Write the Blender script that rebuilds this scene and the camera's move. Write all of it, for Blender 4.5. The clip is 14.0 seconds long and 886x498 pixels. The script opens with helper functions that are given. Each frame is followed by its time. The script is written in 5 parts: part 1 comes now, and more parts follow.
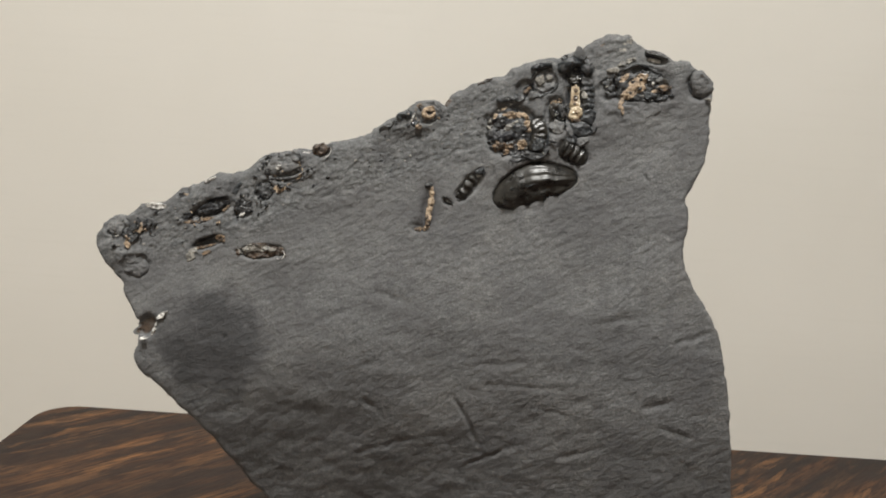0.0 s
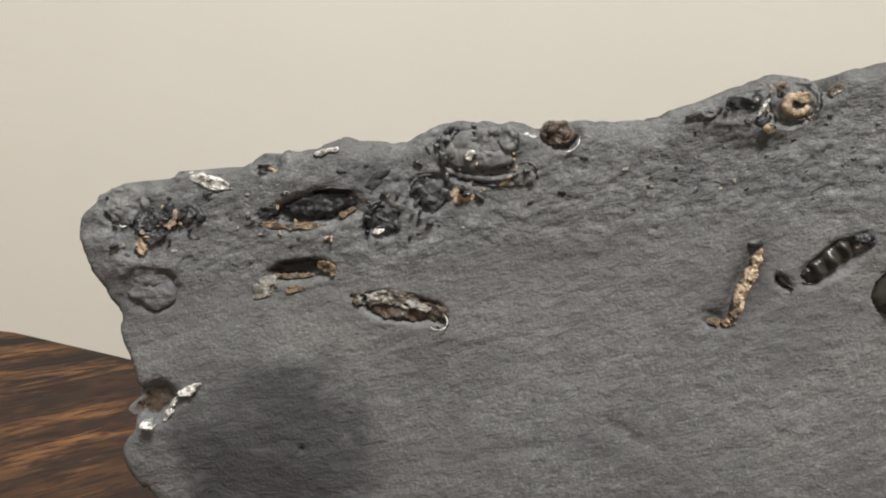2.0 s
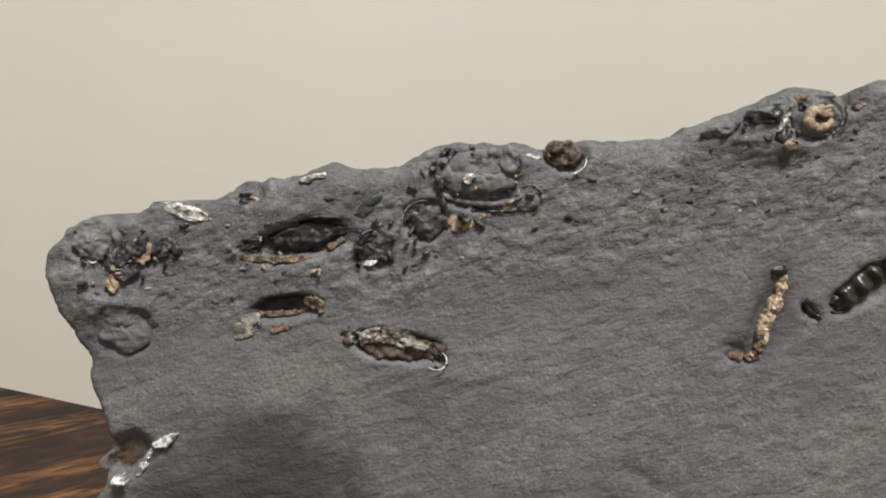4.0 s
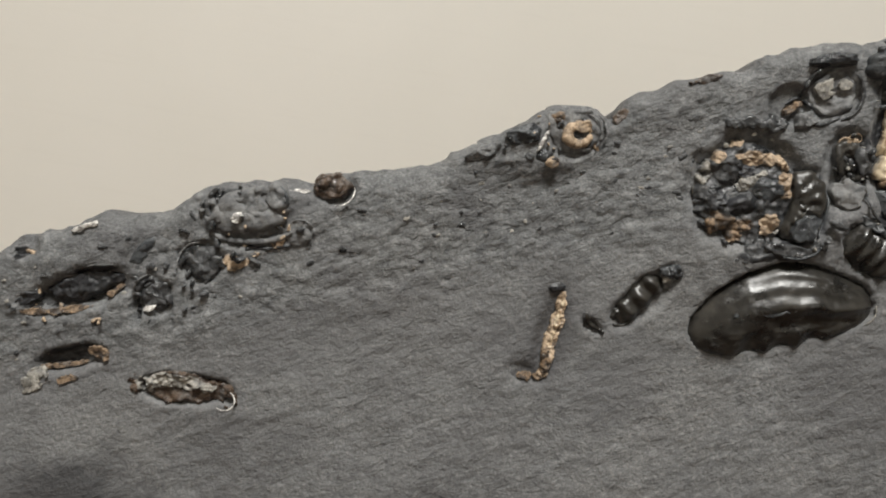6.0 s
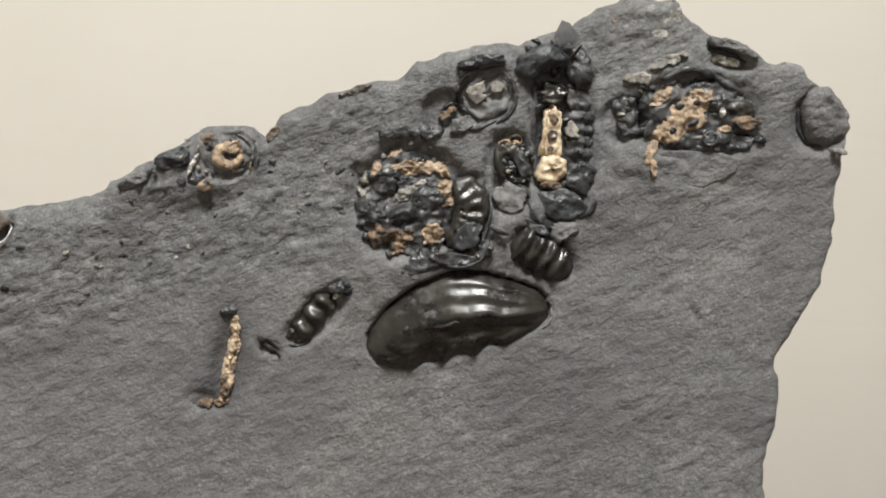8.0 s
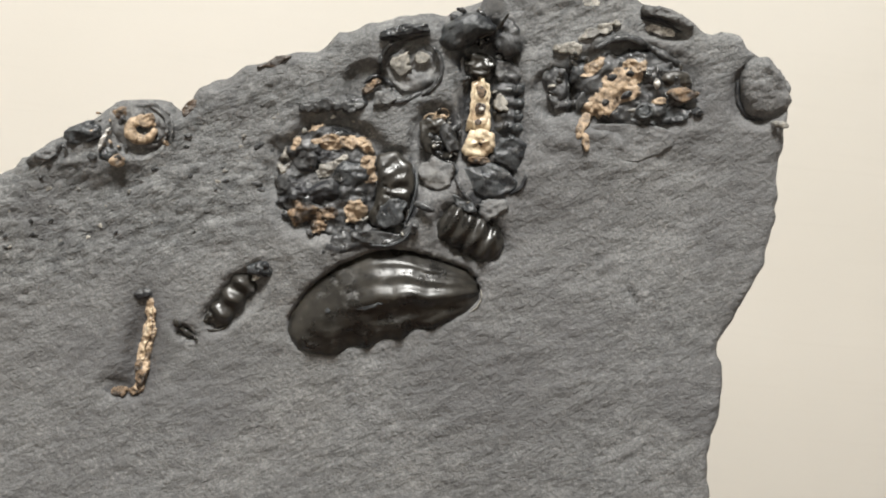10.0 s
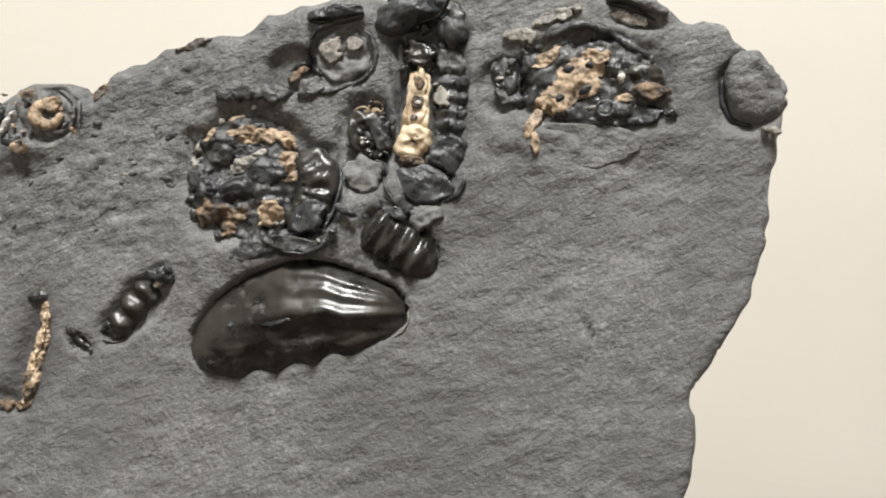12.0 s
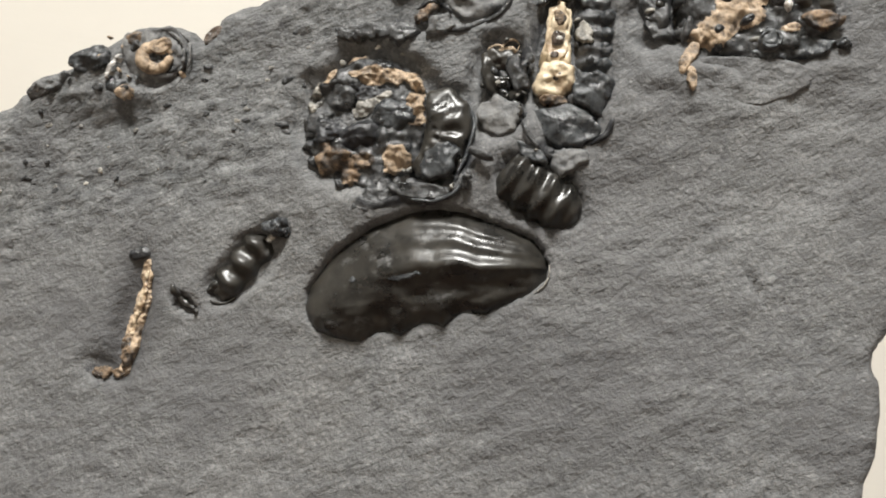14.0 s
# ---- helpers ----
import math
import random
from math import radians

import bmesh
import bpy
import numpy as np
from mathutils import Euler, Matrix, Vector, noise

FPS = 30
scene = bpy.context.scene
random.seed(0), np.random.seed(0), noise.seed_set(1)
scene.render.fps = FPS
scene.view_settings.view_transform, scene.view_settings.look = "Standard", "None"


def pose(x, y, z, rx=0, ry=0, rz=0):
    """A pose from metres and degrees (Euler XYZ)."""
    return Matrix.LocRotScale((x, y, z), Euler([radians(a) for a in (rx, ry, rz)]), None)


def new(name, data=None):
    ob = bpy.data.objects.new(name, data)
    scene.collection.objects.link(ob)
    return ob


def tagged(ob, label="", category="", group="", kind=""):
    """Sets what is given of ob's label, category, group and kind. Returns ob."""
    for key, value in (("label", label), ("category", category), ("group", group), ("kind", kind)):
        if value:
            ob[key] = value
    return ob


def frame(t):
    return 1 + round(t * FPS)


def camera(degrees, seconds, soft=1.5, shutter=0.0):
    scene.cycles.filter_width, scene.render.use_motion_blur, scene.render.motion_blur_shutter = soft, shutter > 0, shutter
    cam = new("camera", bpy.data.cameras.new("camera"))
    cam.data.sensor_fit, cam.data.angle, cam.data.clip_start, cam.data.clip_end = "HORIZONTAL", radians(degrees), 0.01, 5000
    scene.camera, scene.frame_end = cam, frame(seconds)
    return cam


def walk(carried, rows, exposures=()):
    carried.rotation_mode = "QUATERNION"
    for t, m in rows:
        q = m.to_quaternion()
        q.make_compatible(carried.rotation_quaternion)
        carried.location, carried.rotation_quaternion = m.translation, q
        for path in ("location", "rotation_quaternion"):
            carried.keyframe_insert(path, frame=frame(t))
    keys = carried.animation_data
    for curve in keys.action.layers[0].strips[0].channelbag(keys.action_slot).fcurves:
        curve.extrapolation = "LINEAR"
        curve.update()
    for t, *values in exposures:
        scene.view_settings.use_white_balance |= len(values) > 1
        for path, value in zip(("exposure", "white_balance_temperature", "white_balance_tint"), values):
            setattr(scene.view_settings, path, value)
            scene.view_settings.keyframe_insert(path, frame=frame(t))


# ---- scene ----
# ---------------------------------------------------------------- camera and walk
cam = camera(51.2, 14.0, 1.9)
METRES, TILT, LEAN, TURN = 0.33, -10.0, -3.7, 0.0
TABLE_TOP = 0.75
EYE = TABLE_TOP + 0.199
ROWS = [
    (0.0, 0.0195, 0.0056, -0.0025, 1.17, 0.21, -0.04),
    (0.5, -0.0690, 0.1370, 0.0380, -0.70, -1.35, -3.58),
    (1.0, -0.1470, 0.3120, 0.0840, -1.45, -5.55, -7.33),
    (1.5, -0.1778, 0.4037, 0.0906, -1.7, -7.06, -9.92),
    (2.0, -0.1848, 0.4570, 0.0954, -1.09, -8.01, -10.45),
    (4.5, -0.1818, 0.4941, 0.0814, -1.72, -4.58, -9.14),
    (5.0, -0.1671, 0.4945, 0.0898, -1.74, -4.73, -8.48),
    (5.5, -0.1323, 0.4913, 0.096, -1.81, -4.12, -7.2),
    (6.0, -0.0865, 0.4889, 0.1028, -2.34, -3.74, -5.68),
    (6.5, -0.0378, 0.4883, 0.1084, -2.72, -3.47, -4.23),
    (7.0, 0.0047, 0.4883, 0.1168, -2.9, -3.51, -3.11),
    (7.5, 0.0384, 0.4886, 0.1251, -2.85, -3.91, -2.27),
    (8.0, 0.0605, 0.4908, 0.1218, -2.93, -3.83, -1.8),
    (10.5, 0.1148, 0.5161, 0.0943, -2.32, -0.56, -1.74),
    (11.0, 0.141, 0.5292, 0.0891, -0.22, 1.2, -2.7),
    (11.5, 0.1595, 0.546, 0.0809, 2.01, 2.59, -3.93),
    (12.0, 0.1666, 0.5623, 0.0744, 3.9, 3.19, -4.74),
    (12.5, 0.1631, 0.572, 0.0678, 4.72, 3.87, -4.96),
    (13.0, 0.1552, 0.5801, 0.0579, 5.28, 4.92, -5.06),
    (13.5, 0.1407, 0.5878, 0.0474, 5.5, 5.71, -5.06),
    (14.0, 0.1293, 0.5932, 0.0382, 5.69, 6.34, -5.11),
]
START = pose(0, 0, EYE, TILT, LEAN, TURN)
EXPOSURES = [(0.0, -0.2), (1.0, -0.1), (1.5, 0.15), (2.0, -0.05), (4.5, -0.17), (6.5, -0.2), (7.5, -0.05), (8.0, 0.05), (10.5, 0.32), (11.2, 0.38), (12.5, 0.26), (14.0, 0.3)]
walk(cam, [(t, START @ pose(METRES * x, METRES * y, METRES * z, 90 + pitch, roll, yaw)) for t, x, y, z, yaw, pitch, roll in ROWS], EXPOSURES)

# the slab's own frame: x along its width, y up its face, z out of the face; millimetres are baked into the meshes
SLAB = START @ Matrix(((0.99879, -0.00241, -0.04908, 0.0), (-0.04914, -0.04892, -0.99759, 0.2998), (0.0, 0.99880, -0.04898, 0.0), (0, 0, 0, 1)))
MM = 0.001

# ---------------------------------------------------------------- light
world = bpy.data.worlds.new("world")
scene.world = world
world.use_nodes = True
world.node_tree.nodes["Background"].inputs[0].default_value = (0.9, 0.95, 1.0, 1)
world.node_tree.nodes["Background"].inputs[1].default_value = 0.03

LAMP_AT = (-0.08, -0.42, 2.42)
lamp_data = bpy.data.lights.new("ceiling_lamp_light", "AREA")
lamp_data.shape, lamp_data.size, lamp_data.energy, lamp_data.color = "DISK", 0.5, 54.0, (0.99, 0.982, 0.945)
lamp_light = new("ceiling_lamp_light", lamp_data)
lamp_light.matrix_world = pose(LAMP_AT[0], LAMP_AT[1], LAMP_AT[2] - 0.045)


# ---------------------------------------------------------------- materials
class Nodes:
    """A node material in a few words."""

    def __init__(self, name):
        self.mat = bpy.data.materials.new(name)
        self.mat.use_nodes = True
        self.tree = self.mat.node_tree
        self.bsdf = self.tree.nodes["Principled BSDF"]
        self.coord = self.tree.nodes.new("ShaderNodeTexCoord").outputs["Object"]

    def node(self, kind, **values):
        made = self.tree.nodes.new("ShaderNode" + kind)
        for key, value in values.items():
            made.inputs[key].default_value = value
        return made

    def join(self, a, b):
        self.tree.links.new(a, b)

    def scaled(self, sx, sy, sz, turn=0.0, at=(0, 0, 0)):
        source = self.coord
        if turn:
            m = self.node("Mapping")
            m.inputs["Rotation"].default_value = (0, 0, radians(turn))
            self.join(source, m.inputs["Vector"])
            source = m.outputs["Vector"]
        m = self.node("Mapping")
        m.inputs["Location"].default_value = at
        m.inputs["Scale"].default_value = (sx, sy, sz)
        self.join(source, m.inputs["Vector"])
        return m.outputs["Vector"]

    def noise(self, scale, detail=4.0, rough=0.6, vector=None, distortion=0.0):
        n = self.node("TexNoise", Scale=scale, Detail=detail, Roughness=rough, Distortion=distortion)
        self.join(vector or self.coord, n.inputs["Vector"])
        return n.outputs["Fac"]

    def ramp(self, fac, *stops):
        r = self.node("ValToRGB")
        while len(r.color_ramp.elements) < len(stops):
            r.color_ramp.elements.new(0.5)
        for el, (at, colour) in zip(r.color_ramp.elements, stops):
            el.position = at
            el.color = (*colour, 1) if isinstance(colour, tuple) else (colour, colour, colour, 1)
        self.join(fac, r.inputs["Fac"])
        return r.outputs["Color"]

    def mix(self, fac, a, b, blend="MIX"):
        m = self.tree.nodes.new("ShaderNodeMix")
        m.data_type, m.blend_type = "RGBA", blend
        for value, socket in ((fac, m.inputs[0]), (a, m.inputs[6]), (b, m.inputs[7])):
            if isinstance(value, (int, float)):
                socket.default_value = value
            elif isinstance(value, tuple):
                socket.default_value = (*value, 1)
            else:
                self.join(value, socket)
        return m.outputs[2]

    def maths(self, op, a, b=0.0):
        m = self.tree.nodes.new("ShaderNodeMath")
        m.operation = op
        for value, socket in ((a, m.inputs[0]), (b, m.inputs[1])):
            if isinstance(value, (int, float)):
                socket.default_value = value
            else:
                self.join(value, socket)
        return m.outputs[0]

    def bump(self, height, strength, distance):
        b = self.node("Bump", Strength=strength, Distance=distance)
        self.join(height, b.inputs["Height"])
        if self.bsdf.inputs["Normal"].links:
            self.join(self.bsdf.inputs["Normal"].links[0].from_socket, b.inputs["Normal"])
        self.join(b.outputs["Normal"], self.bsdf.inputs["Normal"])

    def finish(self, colour, roughness, metallic=0.0, coat=0.0, specular=None):
        for value, key in ((colour, "Base Color"), (roughness, "Roughness")):
            socket = self.bsdf.inputs[key]
            if isinstance(value, tuple):
                socket.default_value = (*value, 1)
            elif isinstance(value, (int, float)):
                socket.default_value = value
            else:
                self.join(value, socket)
        self.bsdf.inputs["Metallic"].default_value = metallic
        self.bsdf.inputs["Coat Weight"].default_value = coat
        self.bsdf.inputs["Coat Roughness"].default_value = 0.12
        if specular is not None:
            self.bsdf.inputs["Specular IOR Level"].default_value = specular
        return self.mat


def stone_material():
    n = Nodes("grey_shale")
    fine = n.noise(1.0, 5, 0.7, n.scaled(1250, 1200, 1250, -27))
    broad = n.noise(1.0, 4, 0.6, n.scaled(45, 70, 45, -27))
    base = n.mix(n.ramp(broad, (0.32, 0.0), (0.68, 1.0)), (0.118, 0.118, 0.1195), (0.170, 0.170, 0.171))
    base = n.mix(n.ramp(fine, (0.34, 0.55), (0.52, 0.0)), base, (0.055, 0.056, 0.058))
    grains = n.node("TexVoronoi", Scale=1.0, Randomness=1.0)
    n.join(n.scaled(950, 1250, 950, -27), grains.inputs["Vector"])
    gate = n.noise(1.0, 2, 0.5, n.scaled(330, 330, 330, 0, (5, 5, 0)))
    pits = n.maths("MULTIPLY", n.ramp(grains.outputs["Distance"], (0.10, 1.0), (0.34, 0.0)), n.ramp(gate, (0.46, 0.0), (0.6, 0.4)))
    base = n.mix(pits, base, (0.038, 0.038, 0.040))
    glints = n.maths("MULTIPLY", n.ramp(grains.outputs["Distance"], (0.08, 1.0), (0.3, 0.0)), n.ramp(gate, (0.36, 0.6), (0.46, 0.0)))
    base = n.mix(glints, base, (0.25, 0.25, 0.25))
    pale = n.noise(1.0, 3, 0.6, n.scaled(420, 620, 420, 12))
    base = n.mix(n.maths("MULTIPLY", n.ramp(pale, (0.6, 0.0), (0.75, 1.0)), 0.45), base, (0.24, 0.238, 0.232))
    warm = n.noise(1.0, 3, 0.5, n.scaled(28, 28, 28, 0, (3, 1, 0)))
    base = n.mix(n.maths("MULTIPLY", n.ramp(warm, (0.5, 0.0), (0.7, 1.0)), 0.35), base, (0.165, 0.155, 0.142))
    parts = n.node("SeparateXYZ")
    n.join(n.coord, parts.inputs[0])
    ragged = n.maths("SUBTRACT", parts.outputs[1], n.maths("MULTIPLY", parts.outputs[0], 0.318))
    ragged = n.maths("ADD", ragged, n.maths("MULTIPLY", n.noise(60.0, 3), 0.006))
    band = n.ramp(n.maths("MULTIPLY", ragged, 20.0), (0.56, 0.35), (0.66, 1.0))
    blotch = n.noise(1.0, 5, 0.68, n.scaled(230, 270, 230, -27, (11, 4, 0)))
    base = n.mix(n.maths("MULTIPLY", n.ramp(blotch, (0.34, 0.85), (0.47, 0.0)), band), base, (0.062, 0.063, 0.066))
    base = n.mix(n.maths("MULTIPLY", n.ramp(blotch, (0.53, 0.0), (0.66, 0.7)), band), base, (0.255, 0.256, 0.255))
    dusty = n.noise(1.0, 4, 0.7, n.scaled(620, 800, 620, -27, (2, 9, 0)))
    base = n.mix(n.ramp(dusty, (0.55, 0.0), (0.70, 0.42)), base, (0.27, 0.27, 0.268))
    base = n.mix(n.ramp(dusty, (0.30, 0.5), (0.42, 0.0)), base, (0.05, 0.05, 0.053))
    # a smoother, paler swath along the foot of the band
    swath = n.ramp(n.maths("MULTIPLY", ragged, 20.0), (0.10, 0.0), (0.34, 0.5), (0.50, 0.5), (0.60, 0.0))
    base = n.mix(swath, base, (0.178, 0.178, 0.176))
    tone = n.noise(1.0, 3, 0.55, n.scaled(24, 44, 24, -27, (1, 3, 0)))
    base = n.mix(n.ramp(tone, (0.36, 0.5), (0.50, 0.0)), base, (0.098, 0.096, 0.099))
    # speckle of shell hash in the rough band
    hash_ = n.noise(1.0, 5, 0.75, n.scaled(480, 560, 480, -27, (8, 1, 0)))
    base = n.mix(n.maths("MULTIPLY", n.ramp(hash_, (0.58, 0.0), (0.66, 0.8)), band), base, (0.26, 0.262, 0.262))
    base = n.mix(n.maths("MULTIPLY", n.ramp(hash_, (0.34, 0.85), (0.43, 0.0)), band), base, (0.042, 0.043, 0.045))
    # faint upright brush marks, and the flaking lower part
    brush = n.noise(1.0, 3, 0.6, n.scaled(210, 14, 210, 3, (2, 5, 0)))
    brushed = n.ramp(n.maths("ADD", n.maths("MULTIPLY", parts.outputs[0], 12.0), 0.0), (0.40, 0.0), (0.62, 0.8))
    base = n.mix(n.maths("MULTIPLY", n.ramp(brush, (0.50, 0.0), (0.66, 0.55)), brushed), base, (0.085, 0.086, 0.089))
    flaking = n.ramp(n.maths("MULTIPLY", n.maths("ADD", ragged, 0.08), 12.5), (0.30, 0.75), (0.80, 0.0))
    # fine squiggles of clay, bluish tint of the band
    squiggle = n.maths("ABSOLUTE", n.maths("SUBTRACT", n.noise(1.0, 3, 0.6, n.scaled(1400, 1100, 1400, -27, (3, 3, 0))), 0.5))
    base = n.mix(n.ramp(squiggle, (0.0, 0.55), (0.05, 0.0)), base, (0.062, 0.062, 0.064))
    base = n.mix(n.ramp(squiggle, (0.12, 0.0), (0.20, 0.6)), base, (0.235, 0.234, 0.232))
    base = n.mix(n.maths("MULTIPLY", band, 0.20), base, (0.132, 0.142, 0.142))
    # the dark smudge along the bar's groove
    groove = n.tree.nodes.new("ShaderNodeVectorMath")
    groove.operation = "DISTANCE"
    n.join(n.scaled(1, 0.40, 0, 8), groove.inputs[0])
    groove.inputs[1].default_value = (-0.0064, 0.0051, 0)
    near = n.maths("ADD", groove.outputs["Value"], n.maths("MULTIPLY", n.maths("SUBTRACT", n.noise(190.0, 4), 0.5), 0.004))
    base = n.mix(n.ramp(n.maths("MULTIPLY", near, 200.0), (0.40, 0.85), (0.95, 0.0)), base, (0.060, 0.059, 0.061))
    # the damp-looking round stain on the face
    wobble = n.noise(1.0, 4, 0.6, n.scaled(110, 110, 110))
    place = n.tree.nodes.new("ShaderNodeVectorMath")
    place.operation = "DISTANCE"
    n.join(n.scaled(1, 0.88, 0), place.inputs[0])
    place.inputs[1].default_value = (-0.0765, -0.0275, 0)
    reach = n.maths("ADD", place.outputs["Value"], n.maths("MULTIPLY", n.maths("SUBTRACT", wobble, 0.5), 0.022))
    stain = n.ramp(n.maths("MULTIPLY", reach, 25.0), (0.33, 0.95), (0.50, 0.0))
    base = n.mix(stain, base, (0.048, 0.048, 0.050))
    low = n.noise(1.0, 4, 0.6, n.scaled(38, 52, 38, 20, (7, 2, 0)))
    base = n.mix(n.maths("MULTIPLY", n.ramp(low, (0.46, 0.0), (0.62, 1.0)), 0.55), base, (0.088, 0.087, 0.09))
    n.bump(n.noise(1.0, 4, 0.65, n.scaled(360, 520, 360, -30)), 0.62, 0.0007)
    n.bump(n.noise(1.0, 3, 0.7, n.scaled(1500, 1250, 1500, -27)), 0.7, 0.00028)
    n.bump(n.maths("MULTIPLY", pits, -1.0), 0.35, 0.0003)
    crackle = n.maths("ABSOLUTE", n.maths("SUBTRACT", n.noise(1.0, 5, 0.6, n.scaled(240, 430, 240, -27, (1, 8, 0))), 0.5))
    worn = n.maths("MAXIMUM", band, flaking)
    n.bump(n.maths("MULTIPLY", n.ramp(crackle, (0.0, 0.0), (0.12, 1.0)), worn), 0.32, 0.0005)
    base = n.mix(n.maths("MULTIPLY", n.ramp(crackle, (0.0, 0.5), (0.025, 0.0)), worn), base, (0.045, 0.045, 0.047))
    rough = n.ramp(fine, (0.3, 0.62), (0.7, 0.8))
    return n.finish(base, rough, 0.0, 0.0, 0.35)


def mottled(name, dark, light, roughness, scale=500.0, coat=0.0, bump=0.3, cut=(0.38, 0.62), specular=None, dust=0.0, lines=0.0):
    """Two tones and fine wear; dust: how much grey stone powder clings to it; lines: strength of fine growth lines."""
    n = Nodes(name)
    broad = n.noise(1.0, 5, 0.65, n.scaled(scale, scale, scale))
    colour = n.mix(n.ramp(broad, (cut[0], 0.0), (cut[1], 1.0)), dark, light)
    fine = n.noise(1.0, 4, 0.7, n.scaled(scale * 3.7, scale * 3.1, scale * 3.7))
    colour = n.mix(n.ramp(fine, (0.33, 0.6), (0.5, 0.0)), colour, tuple(0.45 * c for c in dark))
    rough = n.ramp(broad, (0.35, max(0.05, roughness - 0.1)), (0.65, min(1.0, roughness + 0.12)))
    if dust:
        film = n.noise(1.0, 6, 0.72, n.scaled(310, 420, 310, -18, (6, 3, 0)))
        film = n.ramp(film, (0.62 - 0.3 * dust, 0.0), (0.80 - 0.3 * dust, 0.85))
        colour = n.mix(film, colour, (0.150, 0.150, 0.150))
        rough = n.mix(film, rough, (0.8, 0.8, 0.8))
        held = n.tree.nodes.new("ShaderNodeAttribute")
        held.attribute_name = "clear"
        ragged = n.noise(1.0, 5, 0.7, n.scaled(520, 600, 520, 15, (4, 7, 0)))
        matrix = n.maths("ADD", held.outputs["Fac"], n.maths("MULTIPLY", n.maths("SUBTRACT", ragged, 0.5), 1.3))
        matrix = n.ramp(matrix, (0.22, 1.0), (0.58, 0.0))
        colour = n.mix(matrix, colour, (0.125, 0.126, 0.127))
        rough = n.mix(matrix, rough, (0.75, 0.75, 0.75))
    if lines:
        wave = n.node("TexWave", Scale=420.0, Distortion=6.0, Detail=2.0)
        wave.inputs["Detail Scale"].default_value = 0.4
        n.join(n.scaled(1, 1, 1, 35), wave.inputs["Vector"])
        n.bump(wave.outputs["Fac"], lines, 0.0003)
    n.bump(fine, bump, 0.0003)
    return n.finish(colour, rough, 0.0, coat, specular)


def wall_material():
    n = Nodes("cream_wall_paint")
    broad = n.noise(3.0, 3)
    colour = n.mix(n.ramp(broad, (0.35, 0.0), (0.65, 1.0)), (0.74, 0.715, 0.66), (0.765, 0.74, 0.69))
    streak = n.noise(1.0, 4, 0.6, n.scaled(9, 9, 160))
    colour = n.mix(n.maths("MULTIPLY", n.ramp(streak, (0.55, 0.0), (0.75, 1.0)), 0.10), colour, (0.64, 0.61, 0.55))
    n.bump(n.noise(1.0, 4, 0.6, n.scaled(260, 260, 900)), 0.12, 0.0008)
    return n.finish(colour, 0.62)


def wood_material():
    n = Nodes("dark_figured_walnut")
    warp = n.noise(1.0, 3, 0.5, n.scaled(11, 6, 11, 42), 0.8)
    bands = n.noise(1.0, 6, 0.68, n.scaled(46, 8, 46, 42), 1.1)
    colour = n.ramp(bands, (0.38, (0.010, 0.006, 0.0045)), (0.52, (0.026, 0.014, 0.009)), (0.62, (0.062, 0.029, 0.014)), (0.74, (0.15, 0.07, 0.03)))
    flecks = n.noise(1.0, 5, 0.7, n.scaled(130, 17, 130, 42), 0.6)
    streaks = n.maths("MULTIPLY", n.ramp(flecks, (0.50, 0.0), (0.60, 0.95)), n.ramp(warp, (0.40, 0.15), (0.60, 1.0)))
    colour = n.mix(streaks, colour, (0.20, 0.095, 0.038))
    pores = n.noise(1.0, 3, 0.6, n.scaled(620, 70, 620, 42))
    colour = n.mix(n.ramp(pores, (0.38, 0.8), (0.52, 0.0)), colour, (0.012, 0.005, 0.004))
    n.bump(pores, 0.4, 0.0005)
    return n.finish(colour, n.ramp(bands, (0.3, 0.55), (0.7, 0.68)), 0.0, 0.0, 0.3)


STONE = stone_material()
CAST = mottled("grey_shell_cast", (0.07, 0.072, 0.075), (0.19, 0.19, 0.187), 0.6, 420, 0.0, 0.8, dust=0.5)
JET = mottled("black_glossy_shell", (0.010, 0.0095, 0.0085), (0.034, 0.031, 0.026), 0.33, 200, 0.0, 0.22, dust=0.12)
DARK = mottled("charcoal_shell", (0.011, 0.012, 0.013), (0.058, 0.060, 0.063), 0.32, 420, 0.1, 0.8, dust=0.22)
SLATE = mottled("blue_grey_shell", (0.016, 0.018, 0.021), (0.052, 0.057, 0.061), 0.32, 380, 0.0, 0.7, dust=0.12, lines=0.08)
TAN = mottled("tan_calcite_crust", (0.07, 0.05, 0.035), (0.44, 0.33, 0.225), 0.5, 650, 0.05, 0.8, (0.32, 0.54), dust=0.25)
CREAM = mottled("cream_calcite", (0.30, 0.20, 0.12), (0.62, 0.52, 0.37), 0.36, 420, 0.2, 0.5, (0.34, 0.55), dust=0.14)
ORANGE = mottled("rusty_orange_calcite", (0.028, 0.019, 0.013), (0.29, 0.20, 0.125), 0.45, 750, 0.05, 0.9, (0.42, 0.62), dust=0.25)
# white for nacre and crystal edges, and for a few painted glints
NACRE = mottled("white_nacre_and_glints", (0.16, 0.15, 0.14), (0.78, 0.76, 0.72), 0.25, 800, 0.3, 0.6, (0.40, 0.58))
# black for dark shells, and for shade painted into gaps, holes and hollows
PIT = mottled("blackish_shell_and_shade", (0.006, 0.007, 0.008), (0.026, 0.027, 0.031), 0.42, 300, 0.0, 0.7, dust=0.08)
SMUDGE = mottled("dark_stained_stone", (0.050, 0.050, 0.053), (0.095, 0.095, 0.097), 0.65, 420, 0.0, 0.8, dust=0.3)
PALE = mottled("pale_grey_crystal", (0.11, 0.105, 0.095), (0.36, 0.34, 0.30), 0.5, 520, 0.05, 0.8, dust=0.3)
